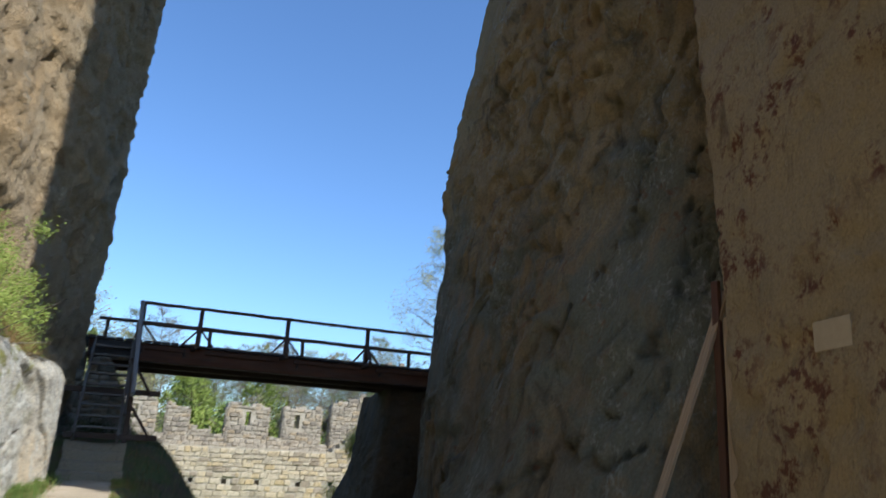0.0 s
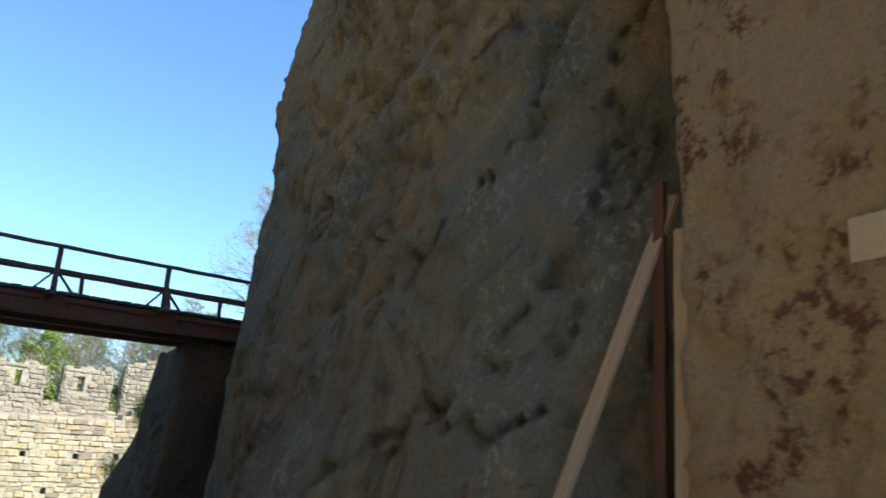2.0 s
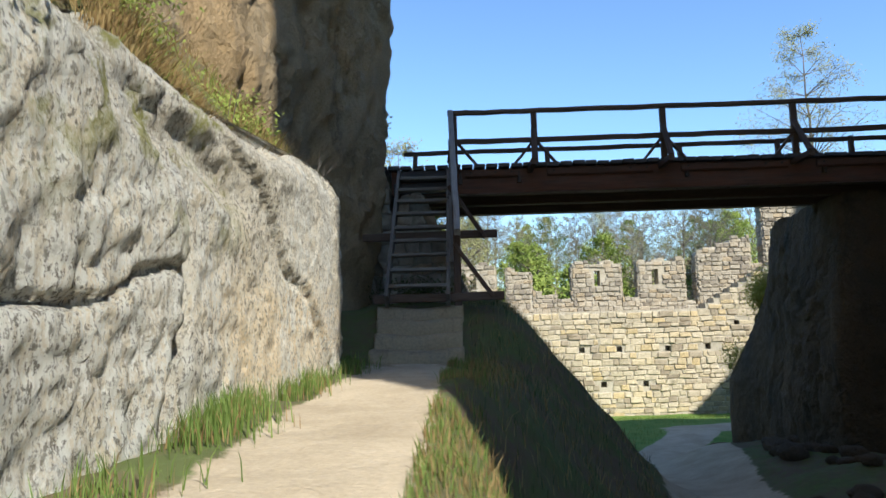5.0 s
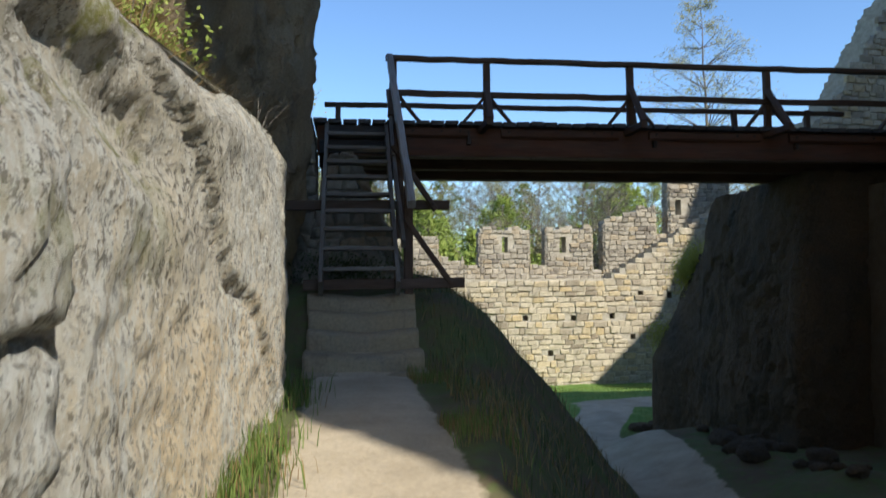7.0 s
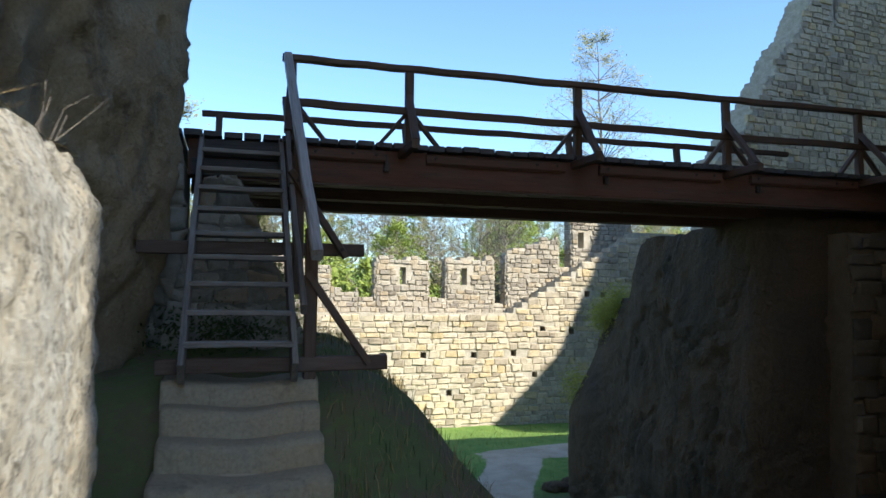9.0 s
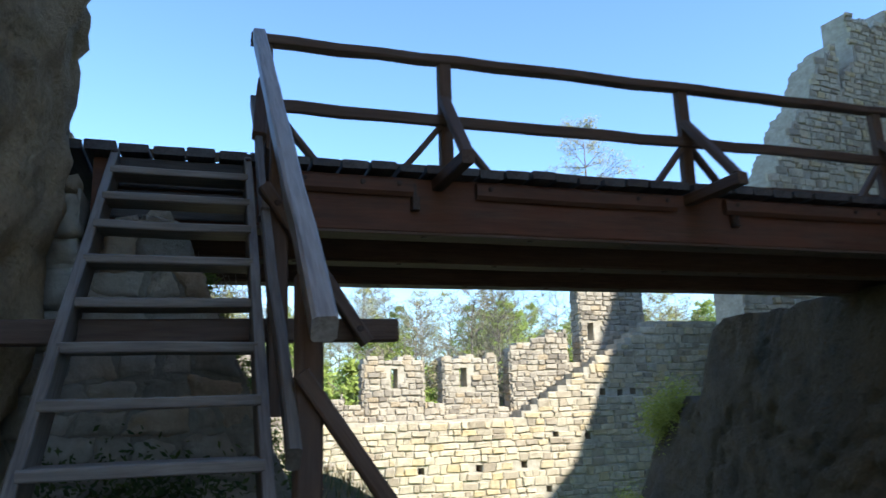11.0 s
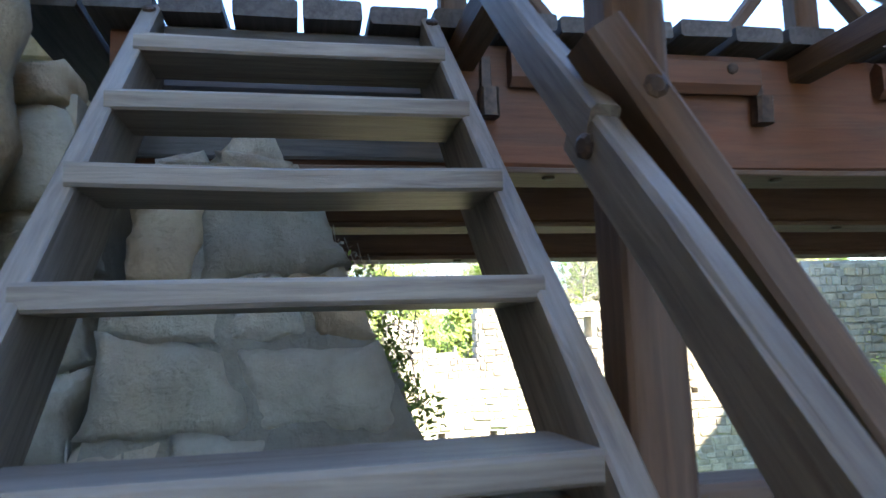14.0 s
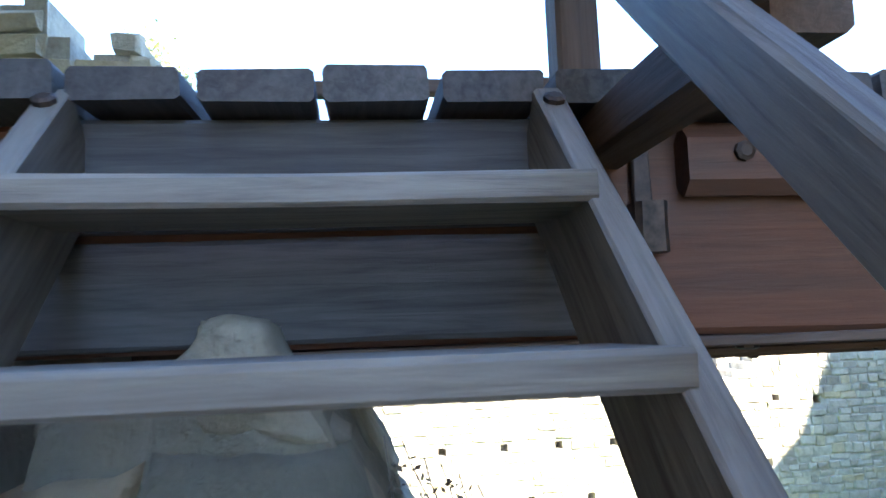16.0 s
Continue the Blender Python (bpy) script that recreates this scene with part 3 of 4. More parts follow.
def courses(r, x0, x1, z0, z1, h=(0.19, 0.36), w=(0.22, 0.68), keep=None):
    """Centres and sizes of the stones of uneven courses."""
    out, z = [], z0
    while z < z1 - 0.08:
        hh = min(r.uniform(*h), z1 - z)
        x = x0 - r.uniform(0, 0.3)
        while x < x1:
            ww = r.uniform(*w)
            a, b = max(x, x0), min(x + ww, x1)
            cx, cz = (a + b) / 2, z + hh / 2 + r.uniform(-0.02, 0.02)
            if b - a > 0.08 and (keep is None or keep(cx, cz, b - a, hh)):
                out.append((cx, cz + r.uniform(-0.03, 0.03), b - a - r.uniform(0.0, 0.05), hh * r.uniform(0.78, 1.06) - 0.015))
            x += ww
        z += hh
    return out


def joined_stones(name, items, y, depth, mat, parent, r, place=None, label=""):
    vs, fs = [], []
    for cx, cz, w, h in items:
        sv, sf = stone_verts(r)
        k = len(vs)
        d = depth * r.uniform(0.7, 1.25)
        vs += [(cx + a * w, y + b * d, cz + c * h) for a, b, c in sv]
        fs += [tuple(i + k for i in f) for f in sf]
    if place:
        vs = [tuple(place @ Vector(v)) for v in vs]
    return tagged(part(name, vs, fs, mat, parent, label=label), kind="stuff")


def slab(x0, x1, y0, y1, z0, z1):
    vs = [(x, y, z) for z in (z0, z1) for x, y in ((x0, y0), (x1, y0), (x1, y1), (x0, y1))]
    return vs, [(3, 2, 1, 0), (4, 5, 6, 7), (0, 1, 5, 4), (1, 2, 6, 5), (2, 3, 7, 6), (3, 0, 4, 7)]


def slabs(*boxes):
    vs, fs = [], []
    for b in boxes:
        v, f = slab(*b)
        fs += [tuple(i + len(vs) for i in q) for q in f]
        vs += v
    return vs, fs


WALL_Y, PARAPET_Y = 40.8, 41.75
HOLES = [(-2.98, 0.22), (-1.25, 0.22), (0.5, 0.22), (2.75, 0.2), (4.6, 0.25), (-2.2, -1.4), (-0.3, -1.4), (1.65, -1.4), (6.0, 1.3), (7.4, 1.2), (8.2, 2.9), (9.0, 2.85), (9.6, 2.9), (5.6, -0.7), (-4.9, 0.2), (-6.6, 0.2)]


def stair_top(x):
    return 2.02 + 0.235 * max(0, math.ceil((min(x, 11.0) - 4.6) / 0.40))


def stair_wall():
    r = random.Random(3)
    wall = tagged(empty("wall_north", (-0.27, WALL_Y, -2.87)), "sunlit castle wall of rough yellow stone with battlements", "castle wall", kind="structure")
    hole = lambda cx, cz, w, h: not any(abs(cx - hx) < (w + 0.2) / 2 and abs(cz - hz) < (h + 0.2) / 2 for hx, hz in HOLES)
    cuts = sorted({-16.0, 20.0, *[round(4.6 + 0.4 * i, 2) for i in range(17)], *[round(hx + d, 2) for hx, hz in HOLES for d in (-0.13, 0.13)]})
    backs = [(-16, 20, WALL_Y + 0.6, WALL_Y + 1.9, -3.4, 1.98)]
    for xa, xb in zip(cuts, cuts[1:]):
        mid, z = (xa + xb) / 2, -3.4
        for hz in sorted(hz for hx, hz in HOLES if abs(hx - mid) < 0.13):
            backs.append((xa, xb, WALL_Y + 0.035, WALL_Y + 0.6, z, hz - 0.13))
            z = hz + 0.13
        backs.append((xa, xb, WALL_Y + 0.035, WALL_Y + 0.6, z, stair_top(mid)))
        if mid > 4.6:
            backs.append((xa, xb, WALL_Y + 0.6, WALL_Y + 1.9, 1.98, stair_top(mid)))
    place = Matrix.Translation((0, -WALL_Y, 2.9))
    part("wall_core", [tuple(place @ Vector(v)) for v in slabs(*backs)[0]], slabs(*backs)[1], M_MORTAR, wall)
    all_ = courses(r, -16, 19, -3.3, 7.0, keep=lambda cx, cz, w, h: hole(cx, cz, w, h) and cz + h / 2 < stair_top(cx) + 0.02)
    near = [s for s in all_ if -2.4 < s[0] < 3.9 and -2.9 < s[1]]
    near = near[:290]
    rest = [s for s in all_ if s not in near]
    kinds = [mesh_of("stone", *stone_verts(r), M_STONE) for _ in range(10)]
    for cx, cz, w, h in near:
        ob = new("stone", kinds[r.randrange(10)])
        ob.parent = wall
        ob.matrix_basis = Matrix.LocRotScale((cx, 0.06, cz + 2.9), Euler((0, r.uniform(-0.02, 0.02), r.uniform(-0.03, 0.03))), (w, 0.16 * r.uniform(0.7, 1.3), h))
    joined_stones("stonework", rest, WALL_Y + 0.06, 0.16, M_STONE, wall, r, place)
    # merlons: x0, x1, z0, top left, top right, slit centre
    for x0, x1, z0, tl, tr, slit in ((-7.0, -5.15, 2.0, 4.5, 4.45, -6.1), (-4.6, -3.4, 2.0, 4.3, 4.0, None), (-3.4, -2.2, 2.0, 3.15, 3.0, None), (-1.42, 0.94, 2.0, 4.45, 4.5, -0.22), (1.78, 4.0, 2.0, 4.55, 4.5, 2.72),
                                     (4.62, 7.2, 2.0, 4.85, 5.6, None), (7.9, 11.0, 3.8, 7.6, 7.2, 8.5), (-12.5, -8.2, 2.0, 4.4, 4.5, -10.2), (-5.15, -4.6, 2.0, 2.6, 2.6, None), (-2.2, -1.42, 2.0, 2.55, 2.7, None), (0.94, 1.78, 2.0, 2.8, 2.6, None), (4.0, 4.62, 2.0, 2.5, 2.4, None), (7.2, 7.9, 3.3, 4.3, 4.0, None), (-8.2, -7.0, 2.0, 2.7, 2.7, None)):
        low = max(tl, tr) < 3.0
        sz = (z0 + 1.25, z0 + 2.0)
        top = lambda x: tl + (tr - tl) * (x - x0) / (x1 - x0) + 0.07 * math.sin(x * 5.1) + 0.05 * math.sin(x * 13.7)
        me = tagged(empty("parapet" if low else "merlon", (0, PARAPET_Y, z0)), "", "")
        me.parent = wall
        me.matrix_basis = Matrix.Translation((0, PARAPET_Y - WALL_Y, z0 + 2.9))
        loc = Matrix.Translation((0, -PARAPET_Y, -z0))
        d0, d1 = PARAPET_Y + 0.012, PARAPET_Y + 0.75
        boxes, n = [], max(2, int((x1 - x0) / 0.3))
        for i in range(n):
            a, b = x0 + (x1 - x0) * i / n, x0 + (x1 - x0) * (i + 1) / n
            if slit and a < slit < b:
                boxes += [(a, slit - 0.14, d0, d1, z0, top(a) - 0.1), (slit + 0.14, b, d0, d1, z0, top(b) - 0.1), (slit - 0.14, slit + 0.14, d0, d1, z0, sz[0]), (slit - 0.14, slit + 0.14, d0, d1, sz[1], top(slit) - 0.1)] if a < slit - 0.14 and b > slit + 0.14 else [(a, b, d0, d1, z0, sz[0]), (a, b, d0, d1, sz[1], top(a) - 0.1)]
            else:
                boxes.append((a, b, d0, d1, z0, top((a + b) / 2) - 0.1))
        v, f = slabs(*boxes)
        part("core", [tuple(loc @ Vector(p)) for p in v], f, M_MORTAR, me)
        free = lambda cx, cz, w, h: cz + h / 2 < top(cx) + 0.06 and not (slit and abs(cx - slit) < w / 2 + 0.13 and sz[0] - h / 2 < cz < sz[1] + h / 2)
        items = courses(r, x0, x1, z0, max(tl, tr) + 0.2, (0.17, 0.28), (0.25, 0.5), free)
        joined_stones("stonework", items, PARAPET_Y + 0.03, 0.16, M_GREYSTONE, me, r, loc)
        # stones of the two reveals
        for sx, xx in ((-1, x0), (1, x1)):
            side = courses(r, d0, d1, z0, top(xx) - 0.1, (0.17, 0.28), (0.25, 0.5))
            turn = loc @ Matrix.Translation((xx, 0, 0)) @ Matrix.Rotation(radians(90 * sx), 4, "Z")
            joined_stones("reveal_stonework", [(sx * cx, cz, w, h) for cx, cz, w, h in side], -0.02, 0.1, M_GREYSTONE, me, r, turn)


stair_wall()


def ruin():
    """The tall broken palace wall, turned a little towards the gap."""
    r = random.Random(11)
    wall = tagged(empty("ruined_wall", (11.25, 36.0, 0)), "tall shaded ruined stone wall with a broken sloping top", "ruin", kind="structure")
    wall.matrix_basis = Matrix.Translation((11.25, 36.0, 0)) @ Matrix.Rotation(radians(8), 4, "Z")

    def top(x):
        return min(19.5, 7.95 + 1.42 * x) + 0.9 * fbm((x, 3, 1), 0.9, 5) - (2.4 if 7.4 < x < 8.6 else 0)
    boxes = []
    for i in range(150):
        a = i * 0.12
        boxes.append((a, a + 0.12, 0.045, 1.4, -3.0, top(a + 0.06) - 0.1))
    part("core", *slabs(*boxes), M_MORTAR, wall)
    items = courses(r, 0, 18, -2.8, 20.5, (0.2, 0.36), (0.3, 0.7), lambda cx, cz, w, h: cz + h / 2 < top(cx) and not (abs((cx * 1.0) % 2.9 - 1.4) < w / 2 and abs(cz % 2.6 - 1.0) < 0.2))
    joined_stones("stonework", items, 0.06, 0.16, M_STONE, wall, r)


ruin()

# ---- stone steps ----
def stone_step(y0, y1, z0, z1, x0, x1):
    """A hewn step with a hollowed, rounded tread."""
    nx, rows = 30, (0, 0.03, 0.08, 0.15, 0.3, 0.5, 0.75, 1)
    ny = len(rows) - 1
    vs, fs = [], []
    for layer in range(2):
        for j in range(ny + 1):
            for i in range(nx + 1):
                u, v = i / nx, rows[j]
                x, y = x0 + (x1 - x0) * u, y0 + (y1 - y0) * v + 0.02 * fbm((u * 1.5, y0, 1), 0.9, 2) * (1 - v)
                wear = 0.05 * math.exp(-((u - 0.5) / 0.28) ** 2)
                z = z1 - wear - 0.055 * max(0.0, 1 - v / 0.15) ** 2 + 0.008 * fbm((x, y, 4), 1.5, 2) if layer else z0
                vs.append((x, y, z))
    n, m = nx + 1, (nx + 1) * (ny + 1)
    for j in range(ny):
        for i in range(nx):
            p = j * n + i
            fs.append((m + p, m + p + 1, m + p + n + 1, m + p + n))
    for i in range(nx):
        fs.append((i, i + 1, m + i + 1, m + i))
        q = ny * n + i
        fs.append((q + 1, q, m + q, m + q + 1))
    for j in range(ny):
        p = j * n
        fs.append((p + n, p, m + p, m + p + n))
        q = p + nx
        fs.append((q, q + n, m + q + n, m + q))
    ob = part("stone_step", vs, fs, M_STEP, smooth=True)
    return tagged(ob, "worn sandstone step below the wooden stair", "step", "stone steps")


for y0, y1, z0, z1, x0, x1 in ((15.50, 16.02, 0.70, 1.07, -8.24, -6.92), (15.76, 16.45, 0.85, 1.26, -8.24, -6.95), (16.2, 16.8, 1.05, 1.47, -8.22, -6.97), (16.54, 17.1, 1.25, 1.68, -8.22, -6.97), (16.86, 17.6, 1.45, 1.87, -8.25, -6.95)):
    stone_step(y0, y1, z0, z1, x0, x1)

# ---- wooden stair ----
RUN, RISE = 0.287, 0.262


def nose(n):
    """Front top edge of the tread n."""
    y, z = 19.06 - RUN * (8 - n), 4.283 - RISE * (8 - n)
    dy, dz = {3: (0.03, 0.0), 4: (0.045, -0.006), 5: (0.03, 0.012), 6: (0.0, 0.006)}.get(n, (0.0, 0.0))
    return y + dy, z + dz


def bolt(parent, place, way, r=0.022, mat=None, deep=0.014):
    vs, fs = [], []
    for k, (rr, d) in enumerate(((r, 0), (r, deep * 0.7), (r * 0.6, deep))):
        for i in range(8):
            a = math.tau * i / 8
            vs.append((rr * math.cos(a), rr * math.sin(a), d))
    for k in range(2):
        for i in range(8):
            fs.append((k * 8 + i, k * 8 + (i + 1) % 8, k * 8 + 8 + (i + 1) % 8, k * 8 + 8 + i))
    fs.append(tuple(range(16, 24)))
    return part("bolt", vs, fs, mat or M_IRON, parent, Matrix.Translation(place) @ Vector(way).to_track_quat("Z", "Y").to_matrix().to_4x4())


def wooden_stair():
    st = tagged(empty("wooden_staircase", (-7.62, 16.8, 1.9)), "steep open wooden stair with weathered treads and one handrail", "stairs")
    slope = Vector((0, RUN, RISE)).normalized()
    up = Vector((0, -RISE, RUN)).normalized()
    for x in (-8.085, -7.168):
        foot = Vector((x, *nose(0))) - slope * 0.22 - up * 0.152
        tip = Vector((x, *nose(8))) + slope * 0.37 - up * 0.152
        side = timber("stringer", foot, tip, 0.055, 0.23, M_TREAD, st, up, 0.006, 0.002)
        bolt(side, tip - slope * 0.055 + up * 0.114, up)
    for n in range(9):
        y, z = nose(n)
        timber("tread", (-8.075, y + 0.125, z - 0.025), (-7.178, y + 0.125, z - 0.025), 0.25, 0.05, M_TREAD, st, (0, 0, 1), 0.007, 0.004)
    # handrail with its lower rail
    timber("handrail", (-7.008, 16.60, 2.925), (-7.10, 19.50, 5.585), 0.098, 0.115, M_HAND, st, (0, -0.66, 0.75), 0.014, 0.004, label="silvery worn handrail beam")
    timber("lower_rail", (-7.10, 16.74, 2.46), (-7.125, 18.14, 3.76), 0.05, 0.115, M_TREAD, st, (0, -0.66, 0.75), 0.008, 0.006)
    timber("lower_rail", (-7.125, 18.06, 3.72), (-7.125, 19.52, 5.03), 0.05, 0.10, M_TREAD, st, (0, -0.66, 0.75), 0.008, 0.006)
    # newels, cross beams and braces
    timber("newel", (-7.02, 16.96, 1.60), (-7.02, 16.96, 3.18), 0.11, 0.11, M_RAIL, st, (0, 1, 0))
    timber("newel", (-7.045, 18.12, 2.60), (-7.045, 18.12, 4.25), 0.11, 0.11, M_RAIL, st, (0, 1, 0))
    timber("brace", (-7.06, 16.90, 2.78), (-6.50, 16.92, 1.98), 0.065, 0.11, M_RAIL, st, (0, 1, 0))
    timber("brace", (-7.14, 18.05, 3.885), (-6.555, 18.02, 2.99), 0.07, 0.115, M_RAIL, st, (0, 1, 0))
    timber("cross_beam", (-8.62, 18.16, 3.06), (-6.345, 18.16, 3.08), 0.12, 0.13, M_RAIL, st)
    timber("cross_beam", (-8.3, 16.95, 1.975), (-6.33, 16.95, 1.985), 0.11, 0.13, M_RAIL, st)
    bolt(st, (-7.062, 17.995, 3.78), (0, -1, 0.1))
    bolt(st, (-7.152, 18.06, 3.70), (-1, -0.3, 0))
    bolt(st, (-7.02, 16.865, 2.72), (0, -1, 0.1))
    bolt(st, (-6.60, 17.975, 3.07), (0, -1, 0.1))


wooden_stair()

# ---- footbridge ----
DECK = 4.548
BEAMS_Y = (19.60, 20.45, 21.3)
POSTS = (-5.51, -3.07, -0.62, 1.85)


def iron_hook(br, x):
    """A flat strap on the beam's front that ends in a thick lug."""
    hook = timber("iron_strap", (x, 19.475, 4.25), (x, 19.475, 4.42), 0.045, 0.02, M_IRON, br, (0, 1, 0), 0.004, 0.001, 0.8)
    timber("lug", (x, 19.455, 4.185), (x, 19.455, 4.29), 0.07, 0.07, M_IRON, hook, (0, 1, 0), 0.012, 0.002)


def footbridge():
    br = tagged(empty("footbridge", (0, 20.4, 3.6)), "dark timber footbridge with railings and plank deck", "bridge")
    x = -8.42
    r = random.Random(5)
    kinds = [mesh_of("plank", *timber_mesh(2.45, 0.212, 0.066, 0.008, 0.006), M_DECK) for _ in range(6)]
    while x < 6.2:
        ob = new("plank", kinds[r.randrange(6)])
        ob.parent = br
        m = beam_pose((x, 19.355 + r.uniform(-0.025, 0.03), DECK - 0.033 + r.uniform(-0.007, 0.007)), (x + r.uniform(-0.012, 0.012), 21.8, DECK - 0.033))
        ob.matrix_basis = br.matrix_basis.inverted() @ m @ Matrix.Diagonal((1, r.uniform(0.93, 1.03), r.uniform(0.9, 1.1), 1))
        x += 0.2305
    for y, low, top in zip(BEAMS_Y, (4.01, 3.945, 3.885), (4.475, 4.475, 4.475)):
        h, front = top - low, y == BEAMS_Y[0]
        beam = timber("main_beam", (-8.24, y, low + h / 2), (6.5, y, low + h / 2), 0.22, h, M_BEAM if front else M_RAIL, br, (0, 0, 1), 0.015, 0.006, label="reddish stained main beam" if front else "")
        timber("cover_strip", (-7.75, y, low - 0.012), (6.5, y, low - 0.012), 0.25, 0.022, M_RAIL, br, (0, 0, 1), 0.004, 0.002)
        for k in range(15):
            bolt(beam, (-7.65 + 0.95 * k, y - 0.06, low - 0.022), (0, 0, -1), 0.026)
    timber("trimmer", (-8.12, 19.45, 4.36), (-7.14, 19.45, 4.36), 0.045, 0.22, M_DECK, br)
    timber("riser_board", (-8.2, 19.475, 4.13), (-7.09, 19.475, 4.13), 0.028, 0.21, M_DECK, br)
    # straining pieces on the front of the outer beam
    for k, xc in enumerate((-6.36, -4.33, -1.84, 0.65, 3.1)):
        a = 0.50 if k == 0 else 0.98
        cleat = timber("side_cleat", (xc - a, 19.456, 4.375), (xc + a, 19.456, 4.375), 0.07, 0.15, M_BEAM, br, (0, 0, 1), 0.03, 0.003)
        for e in (-a + 0.12, a - 0.12, a - 0.42):
            bolt(cleat, (xc + e, 19.419, 4.39), (0, -1, 0), 0.022)
    for xc in (-6.945, -5.84, -2.72, -0.2):
        iron_hook(br, xc)
    # front railing
    timber("top_rail", (-7.156, 19.595, 5.594), (6.0, 19.595, 5.60), 0.12, 0.078, M_RAIL, br, (0, 0, 1), 0.01, 0.008)
    timber("middle_rail", (-7.135, 19.565, 5.02), (6.0, 19.565, 5.03), 0.055, 0.10, M_RAIL, br, (0, 0, 1), 0.01, 0.008)
    timber("post", (-7.03, 19.61, 4.5), (-7.03, 19.61, 5.56), 0.1, 0.1, M_RAIL, br, (0, 1, 0))
    timber("brace", (-6.96, 19.58, 4.99), (-6.60, 19.58, 4.54), 0.05, 0.09, M_RAIL, br, (0, 1, 0))
    for xp in (*POSTS, 4.3):
        timber("post", (xp, 19.61, 4.3), (xp, 19.61, 5.56), 0.11, 0.095, M_RAIL, br, (0, 1, 0))
        for s in (-1, 1):
            timber("brace", (xp + 0.05 * s, 19.60, 4.98), (xp + 0.42 * s, 19.60, 4.54), 0.05, 0.085, M_RAIL, br, (0, 1, 0))
    for xp in (-7.03, *POSTS, 4.3):
        off = 0.12 if xp > -7 else 0.0
        timber("outrigger", (xp - off, 18.74, 4.42), (xp - off, 20.1, 4.42), 0.10, 0.105, M_RAIL, br)
        timber("outer_brace", (xp - 0.02, 19.56, 5.22), (xp - 0.09, 18.84, 4.48), 0.095, 0.07, M_RAIL, br, (0, 1, 0))
    # back railing
    timber("top_rail", (-8.21, 22.25, 5.46), (2.35, 21.75, 5.36), 0.1, 0.09, M_RAIL, br, (0, 0, 1), 0.01, 0.008)
    for xp in (-7.95, -5.0, -2.1, 0.0, 1.55):
        timber("post", (xp, 21.72, 4.5), (xp, 22.2 - 0.045 * (xp + 8), 5.42), 0.1, 0.1, M_RAIL, br, (0, 1, 0))


footbridge()


# ---- stone abutment behind the stair ----
def rubble_stone(parent, corners, y, depth, r, mat, loc):
    """One fitted stone: a rounded, rough face over four uneven corners, with sides that run back into the wall."""
    n, o = 9, Vector((r.uniform(0, 90), r.uniform(0, 90), 0))
    (ax, az), (bx, bz), (cx, cz), (dx, dz) = corners
    bulge, tilt, slant = r.uniform(0.01, 0.03), r.uniform(-0.025, 0.025), r.uniform(-0.02, 0.02)
    vs, fs = [], []
    for j in range(n + 1):
        for i in range(n + 1):
            u, v = i / n, j / n
            x = (ax * (1 - u) + bx * u) * (1 - v) + (dx * (1 - u) + cx * u) * v
            z = (az * (1 - u) + bz * u) * (1 - v) + (dz * (1 - u) + cz * u) * v
            e = min(u, 1 - u, v, 1 - v) * n
            rim = 0.0 if e >= 2 else (0.003 if e >= 1 else 0.028)
            p = Vector((x, 0, z)) + o
            q = 0.03 if e < 1 else 0.012
            vs.append(loc @ Vector((x + q * fbm(p, 7, 3), y + rim - bulge * math.sin(math.pi * u) * math.sin(math.pi * v) + tilt * (u - 0.5) + slant * (v - 0.5) + 0.035 * fbm(p, 4, 4) + 0.014 * fbm(p, 16, 4), z + q * fbm(p + Vector((9, 0, 0)), 7, 3))))
    for j in range(n):
        for i in range(n):
            k = j * (n + 1) + i
            fs.append((k, k + 1, k + n + 2, k + n + 1))
    ring = [i for i in range(n)] + [i * (n + 1) + n for i in range(n)] + [n * (n + 1) + n - i for i in range(n)] + [(n - i) * (n + 1) for i in range(n)]
    b = len(vs)
    vs += [vs[k] + Vector((0, depth, 0)) for k in ring]
    m = len(ring)
    for i in range(m):
        fs.append((ring[(i + 1) % m], ring[i], b + i, b + (i + 1) % m))
    return part("stone", vs, fs, mat, parent, smooth=True)


def rubble_face(parent, rows, x0, x1, y_at, r, mat, loc, gap=0.004):
    """Courses of fitted stones between two sloping edges; their joints lean and the beds waver."""
    bed = lambda x, z: z + 0.028 * math.sin(4.1 * x + 7 * z) + 0.015 * math.sin(11 * x + 3 * z)
    for z, z1, n in rows:
        mid, cut = (z + z1) / 2, [[], []]
        shares = [r.uniform(0.6, 1.5) for _ in range(n)]
        run = [sum(shares[:k]) / sum(shares) for k in range(n + 1)]
        for k in range(n + 1):
            lean = r.uniform(-0.05, 0.05) if 0 < k < n else 0.0
            for side, zz, sg in ((0, z, -1), (1, z1, 1)):
                cut[side].append(x0(zz) + (x1(zz) - x0(zz)) * run[k] + sg * lean)
        for k in range(n):
            g = gap * r.uniform(0.5, 1.6)
            a, b, c, d = cut[0][k] + g, cut[0][k + 1] - g, cut[1][k + 1] - g, cut[1][k] + g
            corners = [(a, bed(a, z) + g), (b, bed(b, z) + g), (c, bed(c, z1) - g), (d, bed(d, z1) - g)]
            rubble_stone(parent, corners, y_at(mid) + r.uniform(-0.025, 0.02), 0.2, r, mat, loc)


